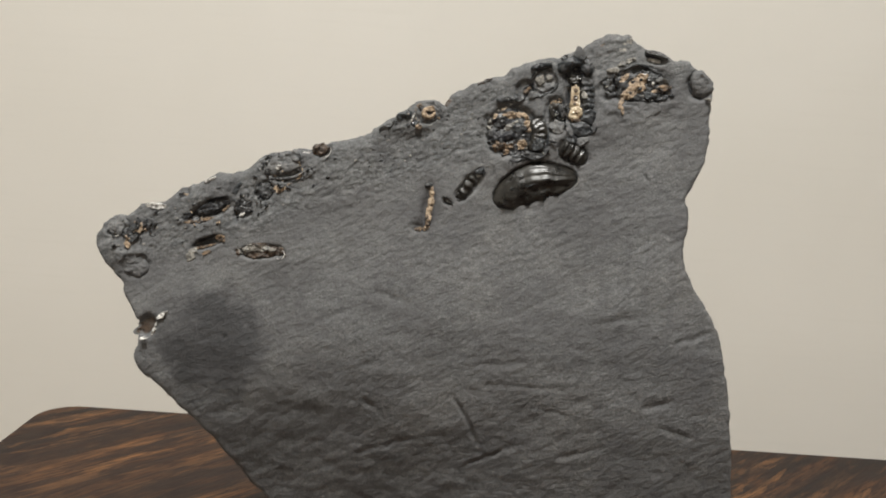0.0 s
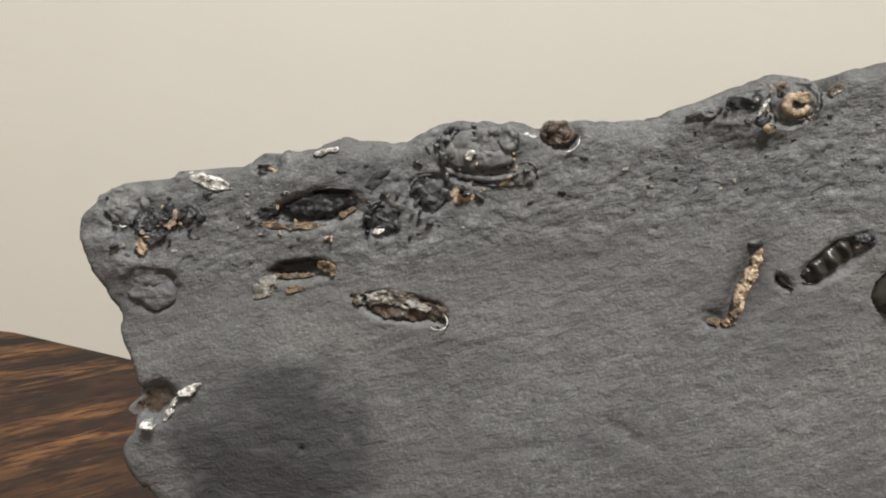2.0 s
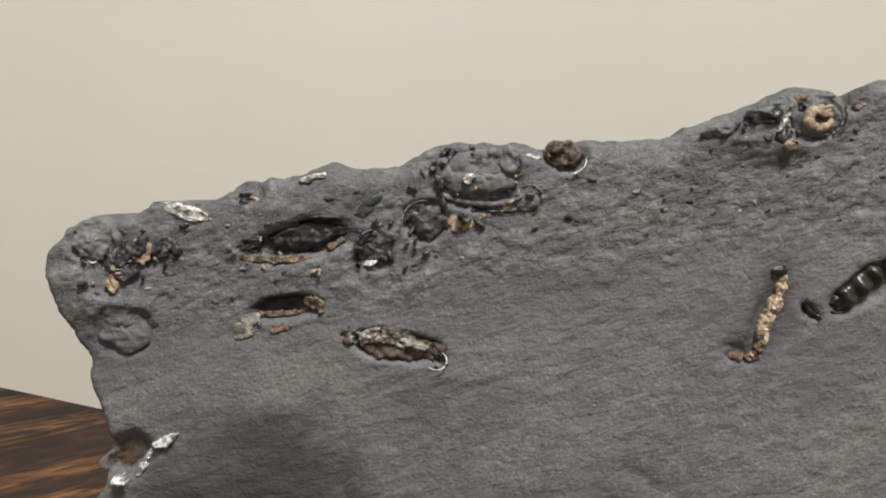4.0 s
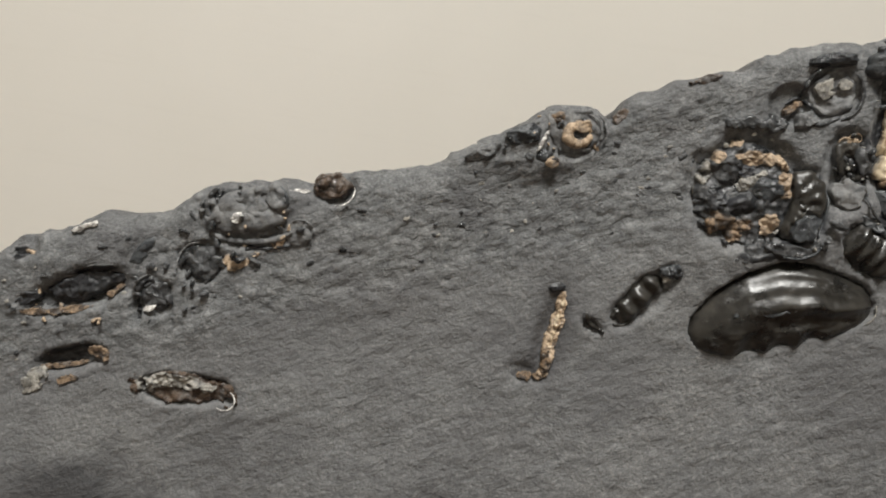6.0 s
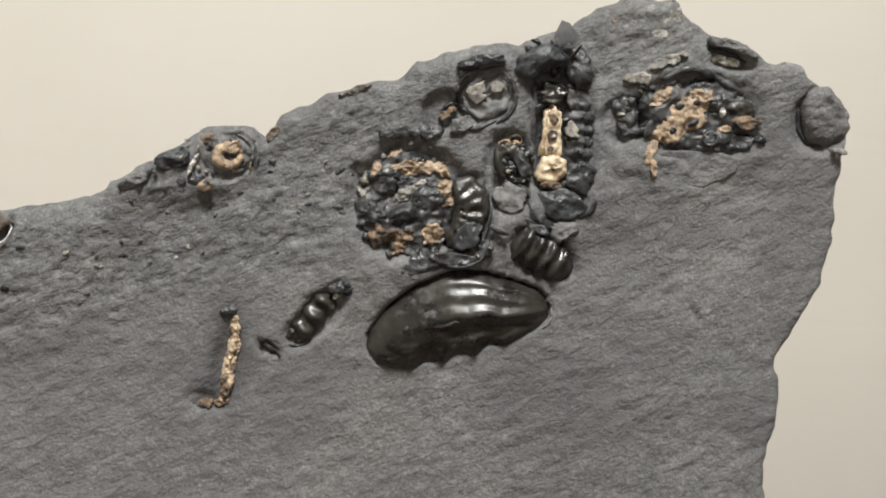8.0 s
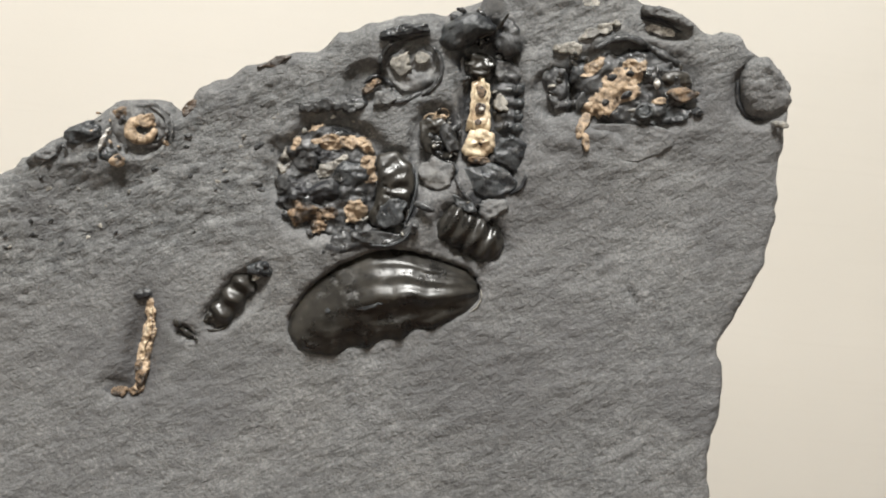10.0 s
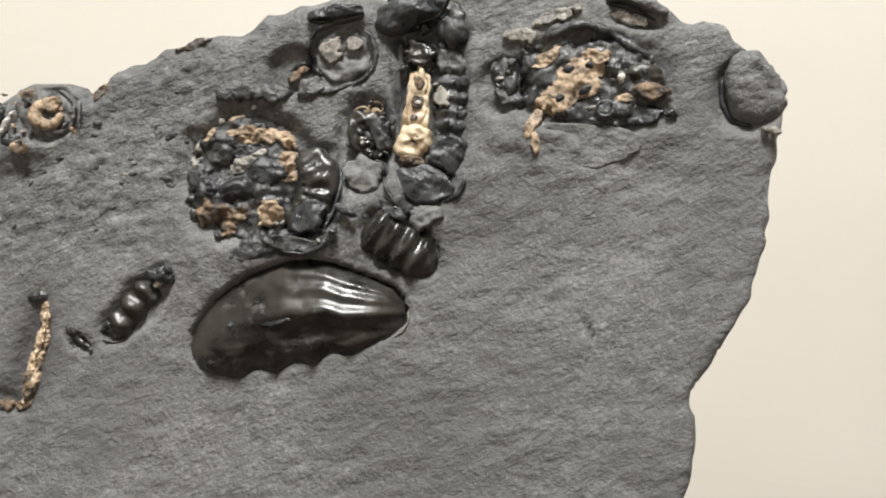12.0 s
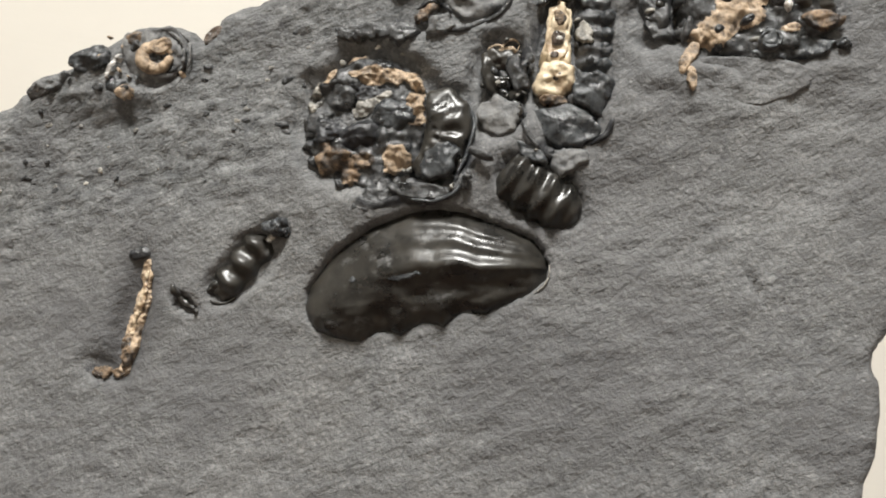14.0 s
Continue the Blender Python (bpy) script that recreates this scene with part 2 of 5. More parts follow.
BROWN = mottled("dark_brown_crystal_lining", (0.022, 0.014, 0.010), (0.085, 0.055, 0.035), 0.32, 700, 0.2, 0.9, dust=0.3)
WALL = wall_material()
WOOD = wood_material()
CEILING = mottled("white_ceiling_paint", (0.74, 0.73, 0.71), (0.8, 0.79, 0.77), 0.7, 8)
FLOOR = mottled("brown_floor_boards", (0.16, 0.10, 0.06), (0.26, 0.17, 0.10), 0.45, 9)
n_ = Nodes("lamp_diffuser")
n_.bsdf.inputs["Emission Color"].default_value = (1.0, 0.88, 0.72, 1)
n_.bsdf.inputs["Emission Strength"].default_value = 4.0
DIFFUSER = n_.finish((0.8, 0.8, 0.78), 0.5)
METAL = mottled("white_lamp_metal", (0.62, 0.61, 0.59), (0.7, 0.69, 0.67), 0.35, 30)


# ---------------------------------------------------------------- mesh helpers
def mesh_of(name, verts, faces, material, smooth=True):
    me = bpy.data.meshes.new(name)
    me.from_pydata([tuple(map(float, p)) for p in verts], [], [tuple(map(int, f)) for f in faces])
    me.materials.append(material)
    if smooth:
        me.polygons.foreach_set("use_smooth", [True] * len(me.polygons))
    me.update()
    return me


def part(name, shape, material, parent, label="", scale=MM, smooth=True):
    """One mesh under its thing. A fourth value of a vertex says how far it lies clear of the stone that holds it."""
    verts, faces = shape
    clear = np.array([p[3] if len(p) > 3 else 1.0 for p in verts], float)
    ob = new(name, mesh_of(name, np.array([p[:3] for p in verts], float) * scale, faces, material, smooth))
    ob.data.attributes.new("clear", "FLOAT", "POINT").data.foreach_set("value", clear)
    ob.parent = parent
    return tagged(ob, label) if label else ob


def box_bm(x0, x1, y0, y1, z0, z1, bevel=0.0):
    bm = bmesh.new()
    bmesh.ops.create_cube(bm, size=1.0)
    for p in bm.verts:
        p.co = Vector(((x0 + x1) / 2 + p.co.x * (x1 - x0), (y0 + y1) / 2 + p.co.y * (y1 - y0), (z0 + z1) / 2 + p.co.z * (z1 - z0)))
    if bevel:
        bmesh.ops.bevel(bm, geom=bm.edges[:], offset=bevel, segments=2, affect="EDGES")
    return bm


def from_bm(name, bm, material, parent=None, smooth=False):
    me = bpy.data.meshes.new(name)
    bm.to_mesh(me)
    bm.free()
    me.materials.append(material)
    if smooth:
        me.polygons.foreach_set("use_smooth", [True] * len(me.polygons))
    ob = new(name, me)
    ob.parent = parent
    return ob


def lattice(ix, iy, seed):
    h = (ix.astype(np.int64) * 374761393 + iy.astype(np.int64) * 668265263 + seed * 1442695041) & 0xFFFFFFFF
    h = ((h ^ (h >> 13)) * 1274126177) & 0xFFFFFFFF
    return ((h ^ (h >> 16)) & 0xFFFF) / 65535.0


def value_noise(x, y, seed=0):
    x, y = np.asarray(x, float), np.asarray(y, float)
    ix, iy = np.floor(x), np.floor(y)
    fx, fy = x - ix, y - iy
    fx, fy = fx * fx * (3 - 2 * fx), fy * fy * (3 - 2 * fy)
    a, b = lattice(ix, iy, seed), lattice(ix + 1, iy, seed)
    c, d = lattice(ix, iy + 1, seed), lattice(ix + 1, iy + 1, seed)
    return (a + (b - a) * fx) * (1 - fy) + (c + (d - c) * fx) * fy


def fbm(x, y, octaves=4, seed=0):
    """Layered noise between about -1 and 1."""
    total, gain = 0.0, 1.0
    for k in range(octaves):
        total = total + gain * (2 * value_noise(x * 2 ** k, y * 2 ** k, seed + 17 * k) - 1)
        gain *= 0.5
    return total


def smooth_step(a, b, x):
    t = np.clip((x - a) / (b - a), 0, 1)
    return t * t * (3 - 2 * t)


# ---------------------------------------------------------------- room
def room():
    x0, x1, y0, y1, top, thick = -1.7, 2.0, -2.3, 0.98, 2.5, 0.1
    for name, dims, mat, label in (
        ("floor", (x0, x1, y0, y1, -0.1, 0.0), FLOOR, "brown wooden floor below the table"),
        ("ceiling", (x0, x1, y0, y1, top, top + 0.1), CEILING, "plain white painted ceiling above the table"),
        ("wall_north", (x0 - thick, x1 + thick, y1, y1 + thick, 0, top), WALL, "plain cream painted wall behind the table"),
        ("wall_south", (x0 - thick, x1 + thick, y0 - thick, y0, 0, top), WALL, "plain cream painted wall"),
        ("wall_west", (x0 - thick, x0, y0, y1, 0, top), WALL, "plain cream painted wall"),
        ("wall_east", (x1, x1 + thick, y0, y1, 0, top), WALL, "plain cream painted wall"),
    ):
        tagged(from_bm(name, box_bm(*dims), mat), label, name.split("_")[0], kind="structure")


def ceiling_lamp():
    lamp = tagged(new("ceiling_lamp"), "round white ceiling lamp giving warm light", "lamp")
    lamp.location = LAMP_AT
    for name, r, z0, z1, mat in (("housing", 0.25, 0.0, 0.08, METAL), ("diffuser", 0.225, -0.03, -0.002, DIFFUSER)):
        bm = bmesh.new()
        bmesh.ops.create_cone(bm, cap_ends=True, segments=48, radius1=r * 0.96, radius2=r, depth=z1 - z0, matrix=Matrix.Translation((0, 0, (z0 + z1) / 2)))
        from_bm(name, bm, mat, lamp)


# far edge of the table, and its direction
EDGE = START @ Vector((0.0, 0.5498, -0.1053))
ALONG = (START.to_3x3() @ Vector((1.0, 0.0101, -0.0639))).normalized()


def table():
    x0, x1, y0, y1, thick, r = -0.241, 1.0, -0.80, 0.0, 0.024, 0.024
    turn = math.degrees(math.atan2(ALONG.y, ALONG.x))
    thing = tagged(new("table"), "dark figured walnut table with rounded corners", "table")
    thing.matrix_world = pose(EDGE.x, EDGE.y, 0, 0, 0, turn)
    bm = bmesh.new()
    ring = []
    for cx, cy, a0 in ((x1 - r, y1 - r, 0), (x0 + r, y1 - r, 90), (x0 + r, y0 + r, 180), (x1 - r, y0 + r, 270)):
        for k in range(13):
            a = radians(a0 + 90 * k / 12)
            ring.append((cx + r * math.cos(a), cy + r * math.sin(a)))
    f = bm.faces.new([bm.verts.new((x, y, TABLE_TOP)) for x, y in ring])
    made = bmesh.ops.extrude_face_region(bm, geom=[f])
    bmesh.ops.translate(bm, vec=(0, 0, -thick), verts=[g for g in made["geom"] if isinstance(g, bmesh.types.BMVert)])
    bmesh.ops.recalc_face_normals(bm, faces=bm.faces[:])
    rim = [e for e in bm.edges if abs(e.verts[0].co.z - e.verts[1].co.z) < 1e-6]
    bmesh.ops.bevel(bm, geom=rim, offset=0.003, segments=3, affect="EDGES")
    from_bm("tabletop", bm, WOOD, thing)
    for lx in (x0 + 0.07, x1 - 0.07):
        for ly in (y0 + 0.07, y1 - 0.07):
            from_bm("leg", box_bm(lx - 0.025, lx + 0.025, ly - 0.025, ly + 0.025, 0, TABLE_TOP - thick, 0.003), WOOD, thing)


room()
ceiling_lamp()
table()

# ---------------------------------------------------------------- the slab of shale
LEFT_SIDE = [(-62, -100), (-69.6, -83), (-81.8, -62.7), (-94.7, -48.1), (-103, -37.5), (-101.5, -31), (-101.0, -25.5), (-102.4, -21), (-105.8, -14.2), (-106.2, -11), (-110, -6), (-113.5, -1), (-114.4, 4), (-112, 8.8), (-108.6, 11.2)]
TOP_SIDE = [(-105.6, 10.9), (-102.8, 12.2), (-100, 14.3), (-97.2, 15.6), (-92, 16), (-88.7, 17.9), (-86.6, 19.9), (-81.4, 21.2), (-78.2, 23), (-74.9, 25), (-68.6, 25.4), (-65.2, 25.9), (-61.4, 28.2), (-56.7, 31.3), (-51.3, 32), (-48, 33), (-42.8, 33), (-40.6, 34.6), (-36.2, 34.6), (-30.7, 36.1), (-26.2, 36.6), (-22.1, 39.2), (-18, 41.6), (-13.4, 44.3), (-8.3, 47.2), (-2.2, 48.3), (-0.4, 47.2), (1, 46.3), (2.7, 49.1), (5.1, 50.9), (11, 53), (15.8, 54.7), (19.6, 55.8), (23.8, 58.2), (29, 60), (35.3, 62), (37, 60.6), (41.2, 62.8), (44.6, 63.9), (48.6, 66.8), (53.2, 68), (59.6, 68.2), (60.6, 66.7), (64, 63.8), (69.5, 62.8), (71.4, 61), (74.5, 59.5), (78.1, 59.3), (79.1, 57.6)]
RIGHT_SIDE = [(82.4, 56.2), (85.2, 53.2), (85.8, 50), (84.8, 46.4), (84.9, 41.8), (84.4, 37.2), (84.1, 31.5), (82.3, 25), (78.2, 18.7), (77.2, 15.3), (78.3, 10.2), (77, 3), (76.6, -3.5), (79.5, -11), (83.8, -18.2), (87.2, -25.5), (89.4, -33.5), (91.6, -47), (93.8, -64), (95, -80), (96, -110)]

down = SLAB.to_3x3().inverted() @ Vector((0, 0, 1))
level = (SLAB.translation.z - TABLE_TOP) / MM


def above_table(p):
    """Millimetres of height over the table of points in the slab's frame."""
    return p[:, 0] * down.x + p[:, 1] * down.y + p[:, 2] * down.z + level


def outline():
    ctrl = [(-58, -185)] + LEFT_SIDE + TOP_SIDE + RIGHT_SIDE + [(94, -185)]
    pts = []
    count = len(ctrl)
    for i in range(count):
        p0, p1, p2, p3 = (np.array(ctrl[(i + k - 1) % count], float) for k in range(4))
        steps = max(2, int(np.linalg.norm(p2 - p1) / 0.9))
        for s in range(steps):
            t = s / steps
            c = 0.5 * (2 * p1 + (p2 - p0) * t + (2 * p0 - 5 * p1 + 4 * p2 - p3) * t * t + (3 * p1 - p0 - 3 * p2 + p3) * t ** 3)
            pts.append(c)
    pts = np.array(pts)
    away = np.roll(pts, -1, 0) - np.roll(pts, 1, 0)
    away = np.stack([-away[:, 1], away[:, 0]], 1) / np.linalg.norm(away, axis=1)[:, None]
    rough = np.where(pts[:, 1] > 8 + 0.1 * pts[:, 0], 0.55, 0.28)
    return pts + away * (rough * fbm(pts[:, 0] * 0.45 + 40, pts[:, 1] * 0.45, 3, 5))[:, None]


RIM = outline()


def rim_distance(u, v):
    """Signed distance to the slab's outline (positive inside) and the nearest place on it."""
    a, b = RIM, np.roll(RIM, -1, 0)
    d = b - a
    length = (d ** 2).sum(1)
    dist, near = np.empty(len(u)), np.empty((len(u), 2))
    for s in range(0, len(u), 3000):
        pu, pv = u[s:s + 3000, None], v[s:s + 3000, None]
        t = np.clip(((pu - a[:, 0]) * d[:, 0] + (pv - a[:, 1]) * d[:, 1]) / length, 0, 1)
        qu, qv = a[:, 0] + t * d[:, 0], a[:, 1] + t * d[:, 1]
        dd = (pu - qu) ** 2 + (pv - qv) ** 2
        k = dd.argmin(1)
        r = np.arange(len(k))
        crossing = ((a[:, 1] > pv) != (b[:, 1] > pv)) & (pu < a[:, 0] + (pv - a[:, 1]) * d[:, 0] / np.where(d[:, 1] == 0, 1e-9, d[:, 1]))
        inside = crossing.sum(1) % 2 == 1
        dist[s:s + 3000] = np.sqrt(dd[r, k]) * np.where(inside, 1, -1)
        near[s:s + 3000] = np.stack([qu[r, k], qv[r, k]], 1)
    return dist, near


# hollows (depth > 0) and swellings (depth < 0): u, v, half length, half width, turn, depth, softness
HOLLOWS = [
    (41.8, 31.1, 5.6, 3.9, -30, 1.3, 0.2), (9.0, 20.6, 7.2, 2.9, 48, 1.2, 0.3),
    (-4.6, 13.6, 2.6, 8.6, -8, 1.5, 0.8), (-7.4, 7.0, 3.6, 2.0, -13, 0.9, 0.8), (1.7, 15.4, 2.2, 0.9, -34, 1.2, 0.3),
    (-76.4, 13.0, 10.2, 3.5, 19, 2.3, 0.5), (-77.2, 2.4, 6.6, 2.3, 17, 2.0, 0.5), (-59.2, -0.6, 8.6, 2.7, 0, 1.6, 0.3),
    (-67.4, 10.9, 0.9, 3.0, 8, 1.6, 0.6), (-64.7, 13.5, 3.2, 3.6, 6, 1.0, 0.3), (-85.3, 18.9, 2.8, 2.0, 7, 1.8, 0.4),
    (22.4, 38.0, 10.0, 9.4, 0, 1.8, 0.25), (30.8, 36.4, 4.2, 6.4, -8, 1.5, 0.3), (44.2, 48.0, 5.0, 15.0, 2, 1.7, 0.3),
    (36.6, 42.5, 4.2, 6.4, 0, 1.6, 0.3), (32.7, 53.4, 4.6, 4.5, 6, 1.0, 0.25), (63.0, 51.4, 10.6, 6.6, 0, 1.6, 0.25),
    (52.8, 50.4, 3.6, 4.2, 0, 1.4, 0.3), (-51.5, 26.5, 8.0, 5.2, 7, 1.0, 0.3), (-58.1, 19.2, 3.9, 3.5, 14, 1.0, 0.2),
    (-103, 4.6, 6.5, 6.5, 20, 1.1, 0.5), (-107.2, 8.0, 4.4, 3.9, 7, 1.5, 0.25), (-101.5, -5.2, 5.0, 4.3, 6, 0.8, 0.15),
    (-98.4, -25.2, 5.0, 3.8, 50, 2.2, 0.5), (-4.4, 43.8, 4.6, 4.0, 14, 0.8, 0.2), (-39.2, 32.4, 4.0, 3.0, 6, 1.4, 0.3),
    (67.9, 59.2, 3.6, 1.1, -8, 1.3, 0.4), (81.2, 51.6, 4.6, 5.0, -30, 1.4, 0.25), (63.6, 43.9, 6.6, 2.5, 6, 0.35, 0.3),
    (64.9, 22.6, 0.5, 2.2, 27, 0.8, 0.5), (26.5, 51.2, 3.2, 3.6, -36, 1.5, 0.3), (-72, -28.6, 0.8, 0.5, 0, 1.2, 0.5),
    (20, -60, 22, 9, 20, 0.5, 0.8), (-40, -58, 18, 7, -10, 0.4, 0.8), (60, -25, 14, 6, 25, 0.4, 0.8), (30, 33, 30, 10, 20, -1.6, 0.9),
    (-104, 2, 9, 11, 0, -2.2, 0.8), (-50, 27, 12, 6, 15, -1.4, 0.7), (-8, 42, 12, 5, 20, -1.2, 0.6), (62, 50, 14, 11, 0, -1.5, 0.7),
]
# scratches: two ends, half width, depth
SCRATCHES = [
    (2.8, -47.9, 6.6, -54.5, 0.55, 0.9), (6.6, -54.5, 11.1, -65.5, 0.6, 1.2), (6.5, -74, 23.5, -65.8, 0.55, 1.0), (4.7, -38.2, 26.7, -36.6, 0.8, 0.45),
    (-21, -13.7, -11.8, -17.3, 1.0, 0.5), (-27, -50, -22, -54, 0.8, 0.6), (-2, -60, 3, -70, 0.6, 0.4), (50, -24, 62, -22, 0.7, 0.6), (66, -52, 74, -49, 0.9, 0.8), (30, -52, 40, -55, 0.6, 0.5), (-45, -25, -30, -20, 0.8, 0.3), (75, -30, 84, -27, 0.8, 0.8), (70, -58, 80, -62, 0.8, 0.7), (38, -70, 52, -66, 0.6, 0.6), (-30, -70, -12, -64, 0.7, 0.5), (12, -44, 40, -46, 0.6, 0.4),
]


# the long shell in its own axes: stations along it, upper and lower margin
SHELL_U, SHELL_V, SHELL_TURN = 29.8, 20.4, 8
SHELL_X, SHELL_UP = (-14.0, -13.2, -10.4, -8, -5.5, -0.8, 2.0, 4.3, 8.1, 10.2, 12.2, 13.4, 13.9), (-1.8, 0.2, 3.3, 5.0, 6.4, 7.8, 8.0, 7.5, 5.8, 4.8, 3.7, 2.3, 0.4)
SHELL_LX, SHELL_LOW = (-14.2, -13.6, -12.7, -8.6, -3.6, 1.9, 6.8, 11.9, 13.4, 13.9), (-2.0, -3.8, -5.2, -6.8, -6.4, -5.6, -4.5, -2.5, -1.4, 0.2)


def scallops(x):
    return np.exp(-((x + 0.6) / 7.6) ** 6) * 0.85 * np.abs(np.sin((x + 2.9) * math.pi / 4.77))


def relief(u, v, hollows=True):
    """Height of the slab's face over its plane, in millimetres."""
    u, v = np.asarray(u, float), np.asarray(v, float)
    h = -(0.0058 * np.clip(-22 - v, 0, 40) ** 2 + 0.46 * np.clip(-62 - v, 0, 38)) * (1 - 0.35 * smooth_step(-40, 80, u))
    band = smooth_step(-2.5, 2.5, v - (5.3 + (u + 66.8) * 0.318) + 2.0 * fbm(u * 0.06, v * 0.06, 3, 3))
    band = band * (1 - smooth_step(14, 34, u) * (1 - smooth_step(10, 18, v - 44)))
    tilt_u, tilt_v = u * 0.9 + v * 0.44, v * 0.9 - u * 0.44
    layers = fbm(tilt_u * 0.10, tilt_v * 0.42, 4, 11)
    h = h + 0.55 * fbm(u * 0.035, v * 0.05, 3, 2) + band * (0.13 * layers + 0.15 * fbm(tilt_u * 0.5, tilt_v * 0.8, 4, 23) + 0.25)
    h = h + (1 - band) * 0.13 * fbm(tilt_u * 0.30, tilt_v * 0.75, 3, 31)
    low = smooth_step(-8, -45, v)
    h = h + low * (0.15 * fbm(u * 0.2, v * 0.32, 4, 41) - 0.09 * np.abs(fbm(u * 0.22 + v * 0.05, v * 0.4, 3, 47)))
    h = h + (0.045 + 0.13 * band) * (fbm(tilt_u * 1.1, tilt_v * 1.6, 2, 37) - 0.5 * np.abs(fbm(tilt_u * 0.6, tilt_v * 1.2, 2, 39)))
    # small dark pits scattered along the rough band
    spots = value_noise(tilt_u * 0.62, tilt_v * 0.95, 61)
    h = h - (0.03 + 0.6 * band) * 0.9 * smooth_step(0.88, 0.97, spots)
    h = h - (0.03 + 0.16 * band) * smooth_step(0.72, 0.95, value_noise(tilt_u * 0.9 + 9, tilt_v * 1.5, 67))
    h = h - 0.22 * band * smooth_step(0.9, 1.0, 1 - np.abs(fbm(tilt_u * 0.07, tilt_v * 0.26, 3, 69)))
    if hollows:
        for pu, pv, a, b, turn, depth, soft in HOLLOWS:
            c, s = math.cos(radians(turn)), math.sin(radians(turn))
            du, dv = u - pu, v - pv
            near = np.nonzero(np.maximum(np.abs(du), np.abs(dv)) < 1.5 * max(a, b))
            if not near[0].size:
                continue
            du, dv = du[near], dv[near]
            x, y = (du * c + dv * s) / a, (dv * c - du * s) / b
            r = np.sqrt(x * x + y * y) + 0.09 * fbm(u[near] * 0.5, v[near] * 0.5, 2, 71)
            h[near] -= depth * smooth_step(1.0 + 0.15 * soft, 1.0 - soft, r)
        c, s = math.cos(radians(SHELL_TURN)), math.sin(radians(SHELL_TURN))
        x, y = (u - SHELL_U) * c + (v - SHELL_V) * s, (v - SHELL_V) * c - (u - SHELL_U) * s
        low_edge = np.interp(x, SHELL_LX, SHELL_LOW) + scallops(x)
        inset = np.minimum(np.interp(x, SHELL_X, SHELL_UP) + 0.15 - y, y - low_edge - 0.3)
        inset = np.where(np.abs(x) < 13.9, inset, -1)
        h = h - 2.0 * smooth_step(0.0, 0.4, inset)
        waver = 0.5 * fbm(u * 0.3, v * 0.3, 2, 81)
        for u0, v0, u1, v1, width, depth in SCRATCHES:
            du, dv = u1 - u0, v1 - v0
            t = np.clip(((u - u0) * du + (v - v0) * dv) / (du * du + dv * dv), 0, 1)
            r = np.hypot(u - u0 - t * du, v - v0 - t * dv + waver)
            h = h - depth * np.exp(-(r / width) ** 2) * (0.6 + 0.4 * np.sin(math.pi * t))
    return h


def slab_body():
    us = np.arange(-117, 99.01, 0.55)
    vs = np.concatenate([np.arange(-190, -88, 2.2), np.arange(-88, -8, 0.8), np.arange(-8, 71, 0.5)])
    gu, gv = (g.ravel() for g in np.meshgrid(us, vs))
    dist, near = rim_distance(gu, gv)
    keep = dist > -0.42
    snap = keep & (dist < 0.28)
    gu, gv = np.where(snap, near[:, 0], gu), np.where(snap, near[:, 1], gv)
    d = np.where(snap, 0.0, np.clip(dist, 0, None))
    h = relief(gu, gv)
    r = 2.6 + 1.6 * fbm(gu * 0.07, gv * 0.07, 2, 91)
    r = np.clip(r, 0.9, 4.5) * np.where(gv > 6, 1.1, 0.75) * np.where((gu > 70) | (gu < -99), 0.42, 1.0)
    q = np.clip(1 - d / r, 0, 1)
    h = h - r * 0.8 * (1 - np.sqrt(1 - q * q))
    nu = len(us)
    ok = keep.reshape(len(vs), nu)
    quad = ok[:-1, :-1] & ok[1:, :-1] & ok[:-1, 1:] & ok[1:, 1:]
    j, i = np.nonzero(quad)
    faces = np.stack([j * nu + i, j * nu + i + 1, (j + 1) * nu + i + 1, (j + 1) * nu + i], 1)
    used = np.unique(faces)
    index = np.full(len(gu), -1)
    index[used] = np.arange(len(used))
    verts = np.stack([gu, gv, h], 1)[used]
    faces = index[faces]
    # the broken sides, and the back
    edges = np.concatenate([faces[:, [k, (k + 1) % 4]] for k in range(4)])
    known = set(map(tuple, edges))
    border = [(a, b) for a, b in map(tuple, edges) if (b, a) not in known]
    rim_ids = sorted({a for e in border for a in e})
    mid = np.array([0.0, -40.0])
    layers, back = [verts], {}
    faces = [tuple(f) for f in faces]
    last = {a: a for a in rim_ids}
    for k, depth in enumerate((2.5, 6, 12, 24, 42)):
        ring = verts[rim_ids].copy()
        way = ring[:, :2] - mid
        way /= np.linalg.norm(way, axis=1)[:, None]
        out = 0.35 * fbm(ring[:, 0] * 0.3 + depth, ring[:, 1] * 0.3, 3, 101) - (0.1, 0.5, 1.2, 2.4, 4.5)[k]
        ring[:, :2] += way * out[:, None]
        ring[:, 2] = np.minimum(ring[:, 2] - (1.5, 4, 7, 10, 14)[k], -depth)
        base = sum(map(len, layers))
        layers.append(ring)
        now = {a: base + m for m, a in enumerate(rim_ids)}
        faces += [(last[b], last[a], now[a], now[b]) for a, b in border]
        last = now
    hub = sum(map(len, layers))
    layers.append(np.array([[0.0, -40.0, -43.0]]))
    faces += [(last[b], last[a], hub) for a, b in border]
    verts = np.concatenate(layers)
    short = np.clip(-above_table(verts), 0, None)
    verts[:, 1] += short / down.y
    return verts, faces


slab = tagged(new("fossil_slab"), "grey shale slab set with dark fossil shells, standing on the table", "fossil slab")
slab.matrix_world = SLAB
part("shale_body", slab_body(), STONE, slab, "grey layered shale with a broken outline")


